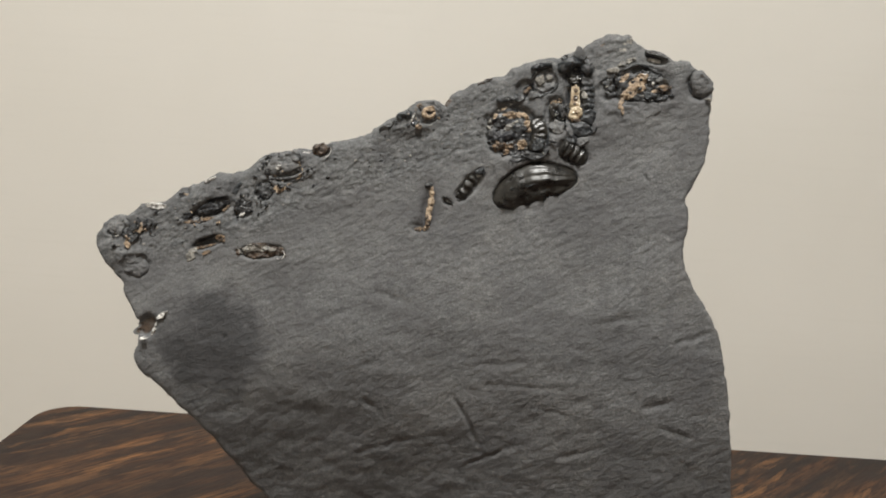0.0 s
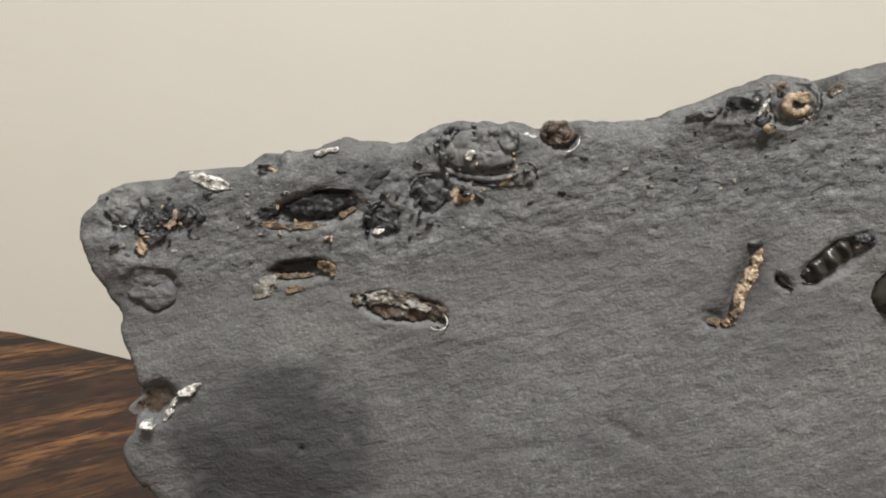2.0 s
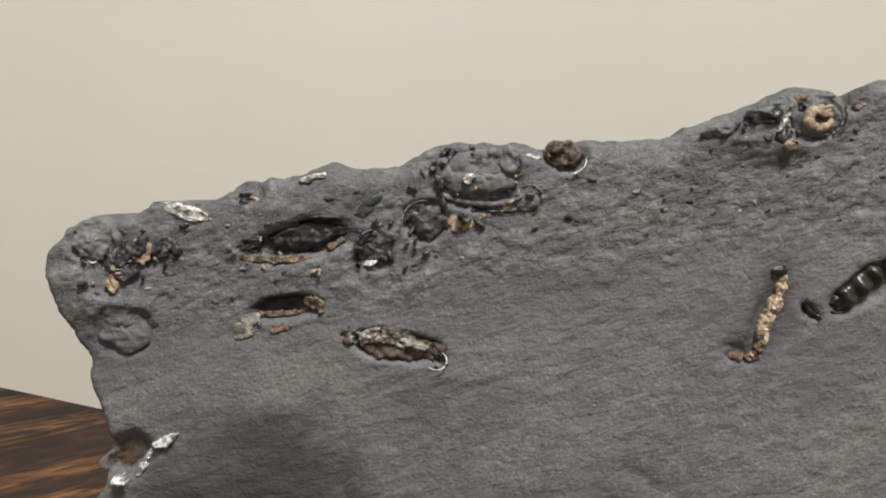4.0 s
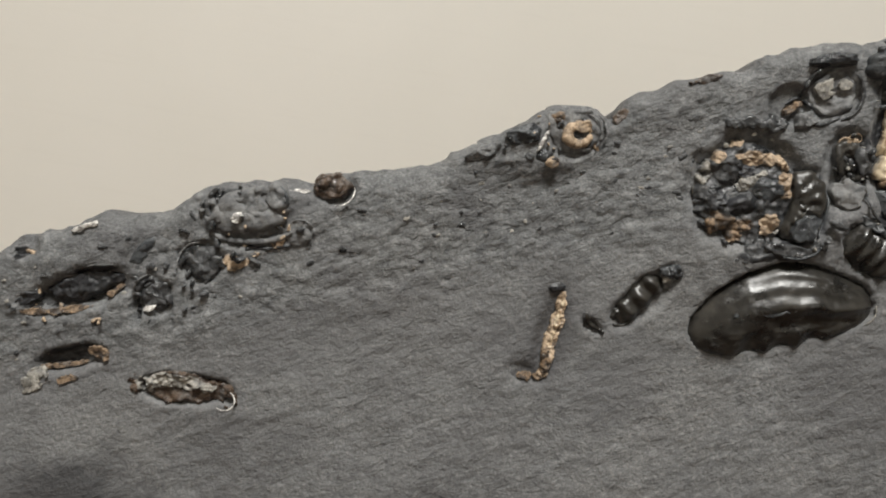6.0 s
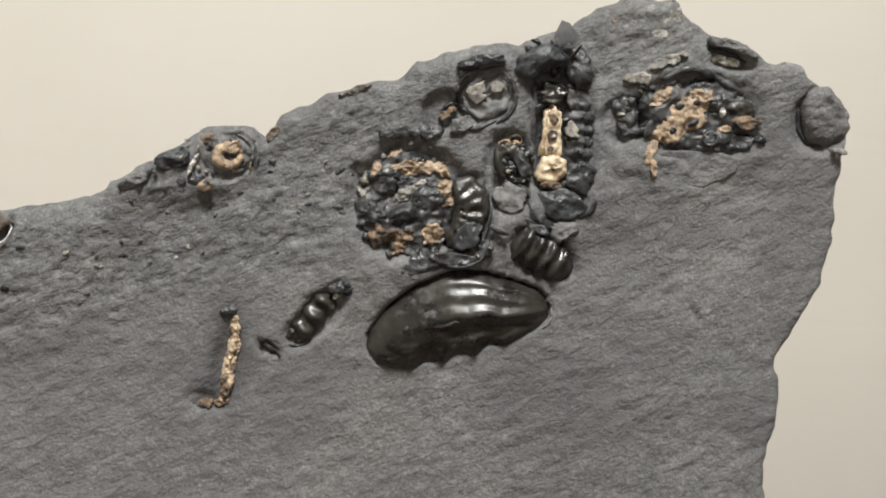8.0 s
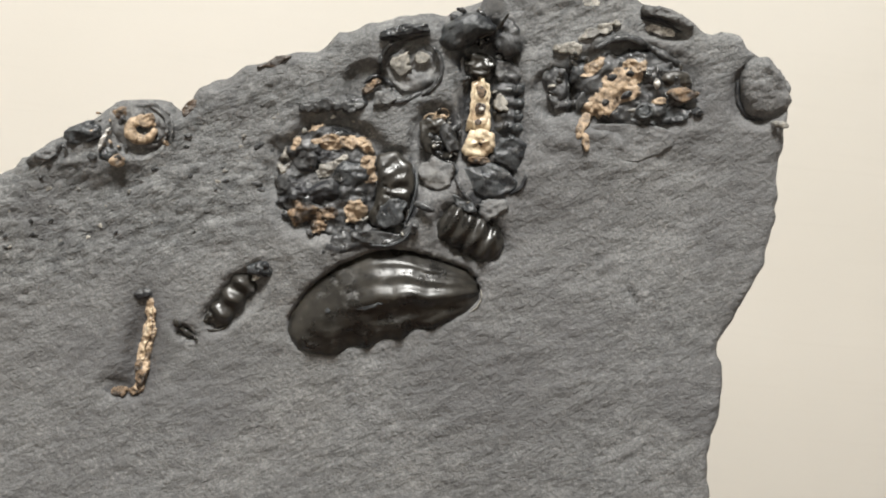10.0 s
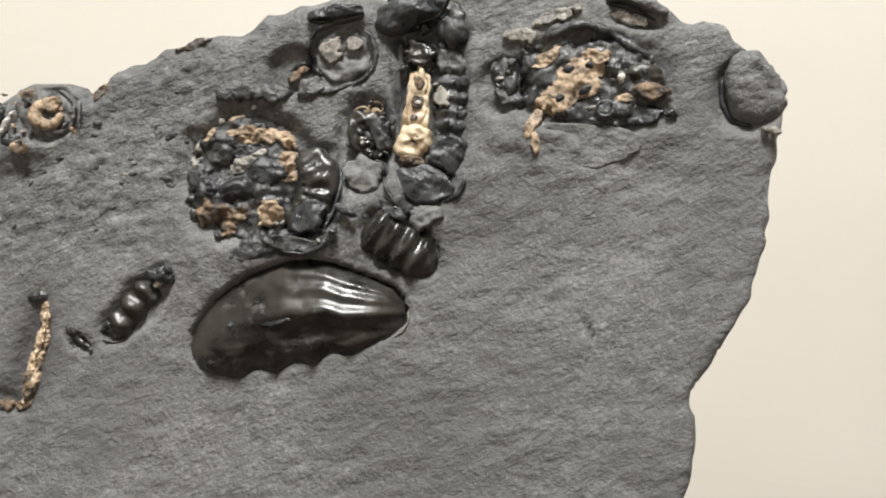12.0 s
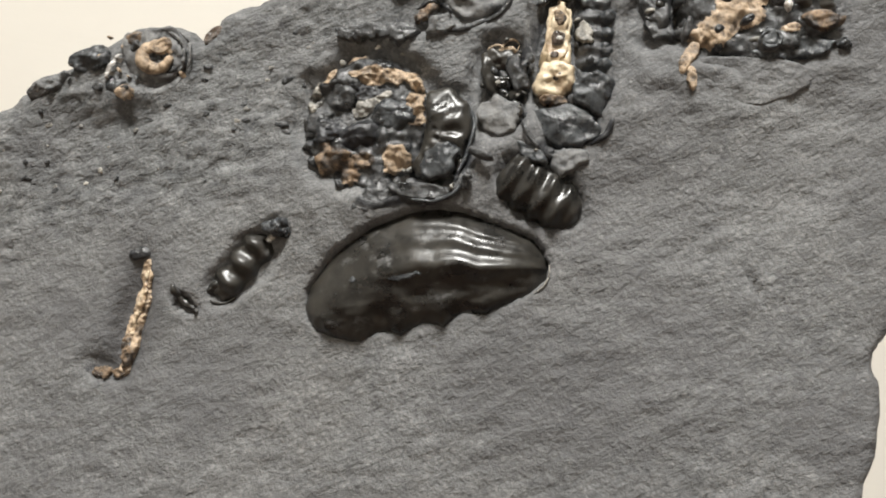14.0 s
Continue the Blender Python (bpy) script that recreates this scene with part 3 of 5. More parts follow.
# ---------------------------------------------------------------- fossil shapes, all in the slab's millimetres
def merged(*shapes):
    verts, faces = [], []
    for pv, pf in shapes:
        k = len(verts)
        verts += [tuple(p) for p in pv]
        faces += [tuple(i + k for i in f) for f in pf]
    return verts, faces


def grid_faces(rows, cols, closed=False):
    return [(j * cols + i, j * cols + (i + 1) % cols, (j + 1) * cols + (i + 1) % cols, (j + 1) * cols + i)
            for j in range(rows - 1) for i in range(cols if closed else cols - 1)]


def ground(u, v):
    return float(relief(np.array([u]), np.array([v]))[0])


def lump(u, v, a, b, turn, h, seed, rough=0.2, sink=0.9, uneven=0.14, power=2.8, rings=11, spokes=36, lift=0.0, dent=0.3):
    """A rounded, uneven lump that stands h out of its hollow."""
    c, s = math.cos(radians(turn)), math.sin(radians(turn))
    z0 = ground(u, v) + lift
    ang = np.linspace(0, 2 * math.pi, spokes, endpoint=False)
    verts = []
    for k in range(rings):
        r = 1 - (k / (rings - 1)) ** 1.5
        edge = 1 + uneven * fbm(np.cos(ang) * 1.3 + seed * 3.1, np.sin(ang) * 1.3, 3, seed)
        x, y = a * r * np.cos(ang) * edge, b * r * np.sin(ang) * edge
        pu, pv = u + x * c - y * s, v + x * s + y * c
        z = z0 + h * (1 - r ** power) ** 0.6 + h * rough * fbm(pu * 0.55 + seed, pv * 0.55, 4, seed + 5) - dent * np.abs(fbm(pu * 0.28 + seed, pv * 0.4, 3, seed + 8)) * h + 0.10 * fbm(pu * 1.7, pv * 1.7, 2, seed + 2) - (sink if k == 0 else 0.0)
        verts += list(zip(pu, pv, z, np.full(spokes, min(1.0, 0.2 + 2.6 * (1 - r)))))
    return verts, grid_faces(rings, spokes, True)


def crust(u, v, a, b, turn, h, grain, seed, reach=0.5, lift=0.0, window=None):
    """A ragged crystalline crust over an oval patch: one broken sheet with a craggy top.
    window: an oval (u, v, a, b, turn, seed) of it that a thin coating covers."""
    step = min(0.26, max(0.11, min(a, b) / 11))
    wu, wv, wa, wb, wturn = (u, v, a, b, turn) if window is None else window[:5]
    if window:
        step = min(0.2, max(0.11, min(wa, wb) / 11))
    c, s = math.cos(radians(wturn)), math.sin(radians(wturn))
    x = np.arange(-1.35 * wa, 1.35 * wa + step, step)
    y = np.arange(-1.35 * wb, 1.35 * wb + step, step)
    gx, gy = (g.ravel() for g in np.meshgrid(x, y))
    pu, pv = wu + gx * c - gy * s, wv + gx * s + gy * c
    c, s = math.cos(radians(turn)), math.sin(radians(turn))
    bx, by = (pu - u) * c + (pv - v) * s, (pv - v) * c - (pu - u) * s
    mask = 1 - (bx / a) ** 2 - (by / b) ** 2 + 1.3 * reach * fbm(pu * 0.7 + seed, pv * 0.7, 5, seed)
    crag = 0.75 * fbm(pu * 0.42, pv * 0.5 + seed, 4, seed + 3) - 0.5 * np.abs(fbm(pu * 0.5 + seed, pv * 0.9, 3, seed + 6)) + 0.12 * fbm(pu * 2.2, pv * 2.2, 2, seed + 9)
    body = np.clip(2.0 * mask, 0, 1) ** 0.6
    z = float(np.median(relief(u + 0.3 * a * np.cos(np.arange(12)), v + 0.3 * b * np.sin(np.arange(12))))) * 0.6 + 0.4 * relief(pu, pv)
    z = z + lift + h * body * (0.72 + 0.36 * crag) - 1.3 * smooth_step(0.3, 0.0, mask)
    if window:
        mask = np.minimum(mask, 1 - (gx / wa) ** 2 - (gy / wb) ** 2 + 0.62 * fbm(pu * 0.8 + window[5], pv * 1.0, 5, window[5]))
        z = z + 0.05 + 0.42 * np.clip(mask, 0, 0.5) ** 0.5 * (1 + 0.6 * fbm(pu * 1.1, pv * 1.1, 3, window[5])) - 0.25 * smooth_step(0.08, 0.0, mask)
    ok = (mask > -0.02).reshape(len(y), len(x))
    j, i = np.nonzero(ok[:-1, :-1] & ok[1:, :-1] & ok[:-1, 1:] & ok[1:, 1:])
    n = len(x)
    faces = np.stack([j * n + i, j * n + i + 1, (j + 1) * n + i + 1, (j + 1) * n + i], 1)
    used, faces = np.unique(faces, return_inverse=True)
    return np.stack([pu, pv, z, np.clip(mask / (0.3 if window else 0.4) + 0.12, 0, 1)], 1)[used].tolist(), faces.reshape(-1, 4).tolist()


def coat(body, *windows):
    """Coatings that lie on a craggy body made by crust()."""
    return merged(*[crust(*body, window=w) for w in windows])


def skin(u, v, a, b, turn, seed, lift=0.12, uneven=0.2):
    """A thin lining that follows the surface of a hollow."""
    c, s = math.cos(radians(turn)), math.sin(radians(turn))
    rings, spokes = 9, 36
    ang = np.linspace(0, 2 * math.pi, spokes, endpoint=False)
    verts = []
    for k in range(rings):
        r = 1 - k / (rings - 1)
        edge = 1 + uneven * fbm(np.cos(ang) * 2 + seed, np.sin(ang) * 2, 3, seed)
        x, y = a * r * np.cos(ang) * edge, b * r * np.sin(ang) * edge
        pu, pv = u + x * c - y * s, v + x * s + y * c
        z = relief(pu, pv) + lift * (1 - r ** 6) - 0.25 * r ** 6
        verts += list(zip(pu, pv, z, np.full(spokes, min(1.0, 1.8 * (1 - r)))))
    return verts, grid_faces(rings, spokes, True)


def cord(points, radius, lift=0.2, taper=0.6, flat=1.0):
    """A rounded ridge along a line on the surface."""
    pts = np.array(points, float)
    if len(pts) > 2:
        steps = np.linspace(0, len(pts) - 1, 6 * (len(pts) - 1) + 1)
        pts = np.stack([np.interp(steps, range(len(pts)), pts[:, k]) for k in range(2)], 1)
        for _ in range(3):
            pts[1:-1] = (pts[:-2] + 2 * pts[1:-1] + pts[2:]) / 4
    else:
        pts = np.linspace(pts[0], pts[1], 7)
    z = relief(pts[:, 0], pts[:, 1]) + lift
    path = np.column_stack([pts, z])
    way = np.gradient(path, axis=0)
    way /= np.linalg.norm(way, axis=1)[:, None]
    side = np.cross(way, (0, 0, 1))
    side /= np.linalg.norm(side, axis=1)[:, None]
    up = np.cross(side, way)
    verts, n = [], len(path)
    for k in range(n):
        t = k / (n - 1)
        r = radius * (1 - taper * (2 * t - 1) ** 4) * (1 + 0.3 * float(fbm(np.array(pts[k][0] * 1.1), np.array(pts[k][1] * 1.1), 2, 13)))
        for m in range(8):
            ang = 2 * math.pi * m / 8
            place = path[k] + side[k] * r * math.cos(ang) + up[k] * r * flat * math.sin(ang) - np.array((0, 0, 0.35 * r))
            verts.append((*place, 0.45 + 0.35 * math.sin(ang)))
    faces = grid_faces(n, 8, True)
    faces += [tuple(range(7, -1, -1)), tuple((n - 1) * 8 + m for m in range(8))]
    return verts, faces


def arc(u, v, a, b, turn, start, end, radius, lift=0.2):
    c, s = math.cos(radians(turn)), math.sin(radians(turn))
    pts = []
    for k in range(12):
        t = radians(start + (end - start) * k / 11)
        x, y = a * math.cos(t), b * math.sin(t)
        pts.append((u + x * c - y * s, v + x * s + y * c))
    return cord(pts, radius, lift)


def ribbed(u, v, half, w0, w1, turn, h, ribs, depth, seed, lift=0.0):
    """A tapering shell with ribs across it."""
    c, s = math.cos(radians(turn)), math.sin(radians(turn))
    z0 = ground(u, v) + lift
    rows, cols = 44, 19
    verts = []
    for j in range(rows):
        t = j / (rows - 1)
        x = half * (2 * t - 1)
        end = max(0.0, 1 - abs(2 * t - 1) ** 5) ** 0.5
        wave = math.cos(2 * math.pi * ribs * t + 0.5)
        w = (w0 + (w1 - w0) * t) * (0.25 + 0.75 * end) * (1 + 0.05 * wave)
        for i in range(cols):
            q = 2 * i / (cols - 1) - 1
            y = w * math.sin(q * math.pi / 2)
            bend = 0.10 * half * (1 - q * q)
            px = x + bend * 0.6
            top = math.cos(q * math.pi / 2) ** 0.75
            z = z0 - 0.8 + (h + 0.8) * end * top * (w0 + (w1 - w0) * t) / max(w0, w1) + depth * wave * end * top
            z += 0.06 * h * math.sin(7 * q + 5 * t * ribs + seed)
            verts.append((u + px * c - y * s, v + px * s + y * c, z, min(1.0, 0.1 + 1.3 * end * top)))
    return verts, grid_faces(rows, cols)


def plate(points, top, seed, tilt=(0.0, 0.0), dome=0.0, bevel=0.35, rough=0.12, ribs=None, inner=11):
    """A flake with a thick, worn edge: its outline, height over its bed, slope, and how far its middle swells (or is dished).
    ribs: how many lobes fan out, how deep, and the hub from which they spread."""
    ctrl = np.array(points, float)
    count, loop = len(ctrl), []
    for i in range(count):
        p0, p1, p2, p3 = (ctrl[(i + k - 1) % count] for k in range(4))
        for t in np.arange(0, 1, 1 / max(4, 48 // count)):
            loop.append(0.5 * (2 * p1 + 0.8 * (p2 - p0) * t + (1.6 * p0 - 4.4 * p1 + 3.6 * p2 - 0.8 * p3) * t * t + (2.4 * p1 - 0.8 * p0 - 2.4 * p2 + 0.8 * p3) * t ** 3))
    loop, mid = np.array(loop), ctrl.mean(0)
    size = np.linalg.norm(loop - mid, axis=1).mean()
    loop += ((loop - mid) / size) * (0.3 * fbm(loop[:, 0] * 1.1 + seed, loop[:, 1] * 1.1, 3, seed))[:, None]
    z0 = ground(*mid)
    rings = [(1.0, -0.9), (1.0, top - bevel), (1 - 0.35 * bevel / size, top - 0.35 * bevel)] + [((1 - bevel / size) * (1 - k / inner) ** 0.9, top) for k in range(inner)] + [(0.0, top)]
    verts = []
    for k, (r, high) in enumerate(rings):
        p = mid + (loop - mid) * r
        d = p - mid
        z = z0 + high + 0 * p[:, 0]
        if k:
            z += d[:, 0] * tilt[0] + d[:, 1] * tilt[1] + dome * (1 - r * r) + 1.5 * rough * fbm(p[:, 0] * 0.6 + seed, p[:, 1] * 0.6, 4, seed + 3) - 0.45 * np.abs(fbm(p[:, 0] * 0.3 + seed, p[:, 1] * 0.4, 3, seed + 7))
            if ribs:
                z += ribs[1] * np.abs(np.sin(ribs[0] * np.arctan2(p[:, 1] - ribs[3], p[:, 0] - ribs[2]))) * min(1, 3 * (1 - r))
        clear = (0.3, 0.6, 0.75, 0.85)[k] if k < 4 else 1.0
        verts += list(zip(p[:, 0], p[:, 1], z, np.full(len(p), clear)))
    return verts, grid_faces(len(rings), len(loop), True)


def big_shell():
    """The long ribbed shell: ridges run along it, and its lower margin is scalloped."""
    u0, v0, turn = SHELL_U, SHELL_V, SHELL_TURN
    c, s = math.cos(radians(turn)), math.sin(radians(turn))
    xs, up, lx, lo = SHELL_X, SHELL_UP, SHELL_LX, SHELL_LOW
    z0 = ground(u0, v0) + 0.7
    rows, cols = 120, 60
    verts = []
    for j in range(rows):
        t = j / (rows - 1)
        x = -14.0 + 27.9 * (0.5 - 0.5 * math.cos(math.pi * t)) ** 0.97
        top, low = np.interp(x, xs, up), np.interp(x, lx, lo)
        scallop = math.exp(-((x + 0.6) / 7.6) ** 6)
        low += float(scallops(x))
        end = max(0.0, 1 - abs((x + 0.15) / 14.1) ** 3.2) ** 0.55
        for i in range(cols):
            w = i / (cols - 1)
            y = low + (top - low) * w
            dome = math.sin(math.pi * min(1, max(0, w)) ** 0.85) ** 0.45 if 0 < w < 1 else 0.0
            lean = w + 0.05 * math.sin(x * 0.16)
            ridges = 0.0
            for at, wide, high in ((0.52, 0.10, 0.85), (0.72, 0.07, 0.42), (0.87, 0.05, 0.38)):
                ridges += high * math.exp(-((lean - at) / wide) ** 2)
            ridges *= smooth_step(-12, 5, x) * (1.15 - 0.35 * smooth_step(6, 13, x))
            z = z0 - 0.7 * (1 - end) + 3.7 * end * dome + ridges * end * dome
            worn = smooth_step(0.42, 0.2, w)
            z += end * dome * (0.07 + 0.32 * worn) * float(fbm(np.array(x * 0.42), np.array(y * 0.6), 3, 7))
            z += 0.5 * end * dome * math.exp(-((x + 11.5 + 3 * (w - 0.3)) / 0.9) ** 2) * worn
            z -= scallop * (0.25 + 0.6 * worn) * smooth_step(0.5, 0.0, w) * abs(math.sin((x + 2.9 - 1.6 * w) * math.pi / 4.77)) * dome
            z -= 0.55 * end * dome * math.exp(-((w - 0.30) / 0.13) ** 2) * smooth_step(-9, 2, x)
            verts.append((u0 + x * c - y * s, v0 + x * s + y * c, z, min(1.0, 0.45 + 5 * min(w, 1 - w) * end)))
    return verts, grid_faces(rows, cols)


# ---------------------------------------------------------------- fossils of the wide end
shell = part("ribbed_shell", big_shell(), JET, slab, "long glossy black shell with lengthwise ribs")
part("shell_edge", cord([(43.5, 23.0), (43.6, 21.7), (43.0, 20.5), (42.0, 19.8)], 0.09, 0.15), PALE, shell, "thin pale edge of the black shell")
part("shell_lip", cord([(16.6, 16.6), (17.6, 14.9), (19.8, 13.7), (22.2, 13.2)], 0.42, 1.0), JET, shell, "curled black lip of the shell")
part("shell_scar", merged(crust(28.6, 20.6, 1.9, 0.5, 14, 0.3, 0, 301, 0.7, 4.6), crust(22.4, 19.8, 0.9, 0.5, 30, 0.3, 0, 302, 0.7, 4.4)), SLATE, shell, "worn grey scar on the shell")
part("coiled_shell", ribbed(41.6, 31.0, 5.0, 3.7, 2.6, -32, 3.0, 5, 0.26, 3), JET, slab, "small glossy black shell with cross ribs")
part("shell_mouth", plate([(39.0, 36.2), (41.0, 35.8), (42.6, 34.4), (42.0, 33.6), (39.6, 34.6)], 1.5, 12, (0.1, -0.2)), SLATE, slab, "broken grey shell flake")

# the segmented dark shell and its loose chip
segments = part("segmented_shell", ribbed(8.0, 20.2, 4.9, 1.7, 2.3, 53, 1.8, 3.6, 0.42, 5), JET, slab, "dark segmented shell piece")
part("shell_tip", merged(plate([(10.6, 25.2), (12.2, 26.3), (13.6, 26.0), (13.9, 24.6), (12.2, 23.6)], 1.1, 15, (0, 0), 0.3, 0.4, 0.4), crust(13.6, 24.6, 1.2, 0.9, 20, 1.2, 0, 16)), SLATE, segments, "grey broken end of the segmented shell")
part("tip_crystal", crust(12.0, 23.8, 1.1, 0.5, 50, 0.5, 0, 17, 0.6, 1.0), PALE, segments, "pale crystal at the broken end")
part("shell_foot", merged(lump(5.0, 17.4, 1.3, 0.9, 50, 0.9, 14, 0.4), arc(6.2, 17.0, 1.7, 1.1, 20, 200, 330, 0.16, 0.3)), JET, segments, "black tip of the segmented shell")
part("chip", cord([(0.5, 17.6), (1.0, 16.0), (2.2, 15.2), (3.5, 14.7)], 0.42, 0.7), JET, slab, "black curved shell chip")

# the pale bar in its groove
part("groove_lining", skin(-7.4, 7.0, 3.4, 1.7, -13, 25, 0.06), SMUDGE, slab, "dark stained stone at the foot of the bar")
# black lump stands in for a dark hole, shade put into its colour
part("groove_end", lump(-4.2, 20.9, 1.5, 0.8, 10, 0.7, 28, 0.3), PIT, slab, "black lump in place of the dark hole at the groove's end")
BAR = (-4.0, 13.4, 1.25, 7.0, -8, 1.2, 0, 22, 0.35, 0.25)
bar = part("calcite_bar", crust(*BAR), TAN, slab, "pinkish crystalline bar in a groove")
part("bar_coat", coat(BAR, (-3.4, 16.4, 0.5, 2.6, -8, 21), (-4.2, 12.4, 0.4, 1.6, -8, 121)), CREAM, bar, "cream and white crystal coat")
part("bar_foot", merged(coat(BAR, (-4.8, 9.2, 1.1, 2.2, -8, 23)), crust(-8.2, 6.8, 1.6, 0.8, -13, 0.6, 0, 24, 0.5, 0.2), crust(-5.6, 6.8, 1.2, 0.6, 10, 0.5, 0, 124, 0.5, 0.3)), ORANGE, bar, "tan crumbling foot of the bar")

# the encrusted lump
# thin sheets paint the shade between knobs and flakes black
part("cluster_shade", merged(skin(21.8, 37.6, 8.8, 9.0, 0, 401), skin(30.4, 35.6, 5.2, 7.2, -8, 402), skin(27.0, 29.6, 7.0, 2.2, 12, 403)), PIT, slab, "blackish sheet painting the shade round the encrusted fossil")
CLOT = (22.0, 37.6, 7.8, 8.4, 6, 2.0, 0, 32, 0.14, 0.6)
clot = part("encrusted_shell", crust(*CLOT), DARK, slab, "dark lumpy fossil coated with pale crystals")
part("clot_knob", lump(18.6, 40.6, 2.6, 2.2, 20, 1.9, 231, 0.2, 0.9, 0.15, lift=0.9), DARK, clot, "dark rounded knob")
part("clot_knob", lump(24.9, 38.6, 2.7, 2.0, 30, 1.6, 232, 0.25, 0.9, 0.2, lift=1.2), SLATE, clot, "grey rounded knob")
part("clot_knob", lump(21.0, 35.8, 3.0, 1.8, 15, 1.3, 233, 0.3, 0.9, 0.25, lift=1.2), PIT, clot, "black rounded knob")
part("crystal_crust", coat(CLOT, (23.4, 43.0, 4.0, 1.05, 3, 33), (18.0, 44.6, 2.6, 0.9, 20, 34), (17.0, 42.6, 1.0, 1.4, 0, 134)), TAN, clot, "tan crystal crust")
part("crystal_crust", coat(CLOT, (27.4, 39.6, 1.3, 2.1, 0, 35), (25.6, 33.4, 1.7, 1.7, 0, 38), (26.8, 42.2, 1.4, 0.9, -40, 135)), TAN, clot, "pale tan crystal crust")
part("crystal_crust", coat(CLOT, (18.4, 32.2, 3.2, 2.4, -20, 36), (21.8, 33.0, 1.7, 1.0, 13, 37)), ORANGE, clot, "rusty tan crystal crust")
part("crystal_crust", coat(CLOT, (15.6, 40.2, 1.2, 2.4, 0, 41), (22.4, 39.6, 2.4, 1.0, 30, 40)), PALE, clot, "pale grey crystal crust")
part("glassy_spot", coat(CLOT, (21.4, 41.0, 2.6, 0.9, 10, 48), (17.4, 36.6, 2.0, 1.6, 40, 49)), PIT, clot, "glossy black crystal spots")
part("dark_ridge", merged(crust(21.2, 48.0, 4.6, 1.3, 2, 0.9, 0, 58, 0.4, 0.2), crust(25.0, 48.2, 1.6, 1.6, 40, 0.9, 0, 158, 0.4, 0.2)), DARK, slab, "dark shell ridge above the encrusted fossil")

# curled shell and flakes beside it
curl = part("curled_shell", plate([(28.6, 41.0), (31.0, 41.8), (33.0, 40.4), (33.9, 38.0), (33.4, 35.0), (32.6, 32.2), (31.0, 31.3), (28.6, 31.4), (27.3, 32.6), (28.4, 35.0), (28.6, 38.0)], 1.7, 42, (0.05, 0.0), 0.5, 0.5, 0.15, (9, 0.55, 27.0, 37.0)), JET, slab, "black curled shell with fanning ribs")
part("shell_face", plate([(28.9, 31.6), (29.0, 33.9), (30.4, 35.2), (32.5, 34.9), (32.5, 32.6), (31.1, 31.5)], 2.45, 45, (0.05, -0.05), 0.1, 0.25, 0.08), SLATE, curl, "smooth grey face of the curled shell")
part("shell_rim", cord([(33.5, 40.0), (34.2, 37.6), (33.6, 34.6), (32.8, 32.2)], 0.22, 0.9), SLATE, curl, "thin grey shell rim")
part("shell_flake", merged(plate([(25.6, 30.6), (29.0, 30.9), (32.0, 30.6), (33.4, 30.9), (32.2, 29.4), (28.6, 28.9), (26.0, 29.4)], 0.8, 43, (0, -0.1)), crust(24.2, 29.4, 3.4, 1.6, 25, 0.8, 0, 44)), DARK, slab, "thin dark shell flake")
part("flake_edge", cord([(28.0, 29.0), (30.4, 28.8), (32.6, 29.8), (33.6, 31.2)], 0.28, 0.6), SLATE, slab, "grey curved edge of a flake")

# round cast with its dark crescents and rusty nub
disc = part("round_cast", plate([(29.2, 53.4), (30.2, 55.6), (32.8, 56.7), (35.4, 55.8), (36.5, 53.6), (35.6, 51.2), (33.0, 50.1), (30.4, 51.0)], 0.85, 51, (0.02, 0.02), -0.35, 0.5, 0.3), CAST, slab, "round dished grey shell cast")
part("cast_rim", merged(arc(32.8, 53.5, 4.3, 3.9, 6, 95, 190, 0.3, 0.5), arc(32.9, 53.4, 4.2, 3.9, 6, -75, 45, 0.34, 0.4), cord([(29.6, 48.6), (31.6, 48.8), (33.4, 49.6), (34.4, 50.2)], 0.36, 0.2)), DARK, disc, "dark crescent rim of the cast")
part("pale_spot", merged(crust(31.6, 54.0, 1.6, 1.5, 7, 0.3, 0, 53, 0.6, 0.75), crust(34.4, 55.0, 1.5, 0.9, 7, 0.3, 0, 54, 0.6, 0.75)), PALE, disc, "pale crystal spots on the cast")
part("hood", plate([(28.4, 57.4), (30.3, 59.0), (34.4, 59.5), (35.6, 58.4), (32.0, 57.7)], 0.9, 55, (0, -0.15), 0.2, 0.4, 0.2), SLATE, slab, "dark grey shell hood over the cast")
# black cord in place of the shade below the hood
part("hood_shade", cord([(28.6, 57.2), (31.6, 57.2), (35.2, 57.9)], 0.26, 0.05), PIT, slab, "black strip painting the shade under the hood")
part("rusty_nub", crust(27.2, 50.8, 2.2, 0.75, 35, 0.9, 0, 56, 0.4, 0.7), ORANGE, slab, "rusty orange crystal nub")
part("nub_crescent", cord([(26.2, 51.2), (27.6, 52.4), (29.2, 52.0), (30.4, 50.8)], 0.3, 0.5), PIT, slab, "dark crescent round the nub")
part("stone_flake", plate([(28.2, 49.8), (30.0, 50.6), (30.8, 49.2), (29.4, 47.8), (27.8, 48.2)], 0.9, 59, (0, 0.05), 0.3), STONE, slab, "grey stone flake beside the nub")

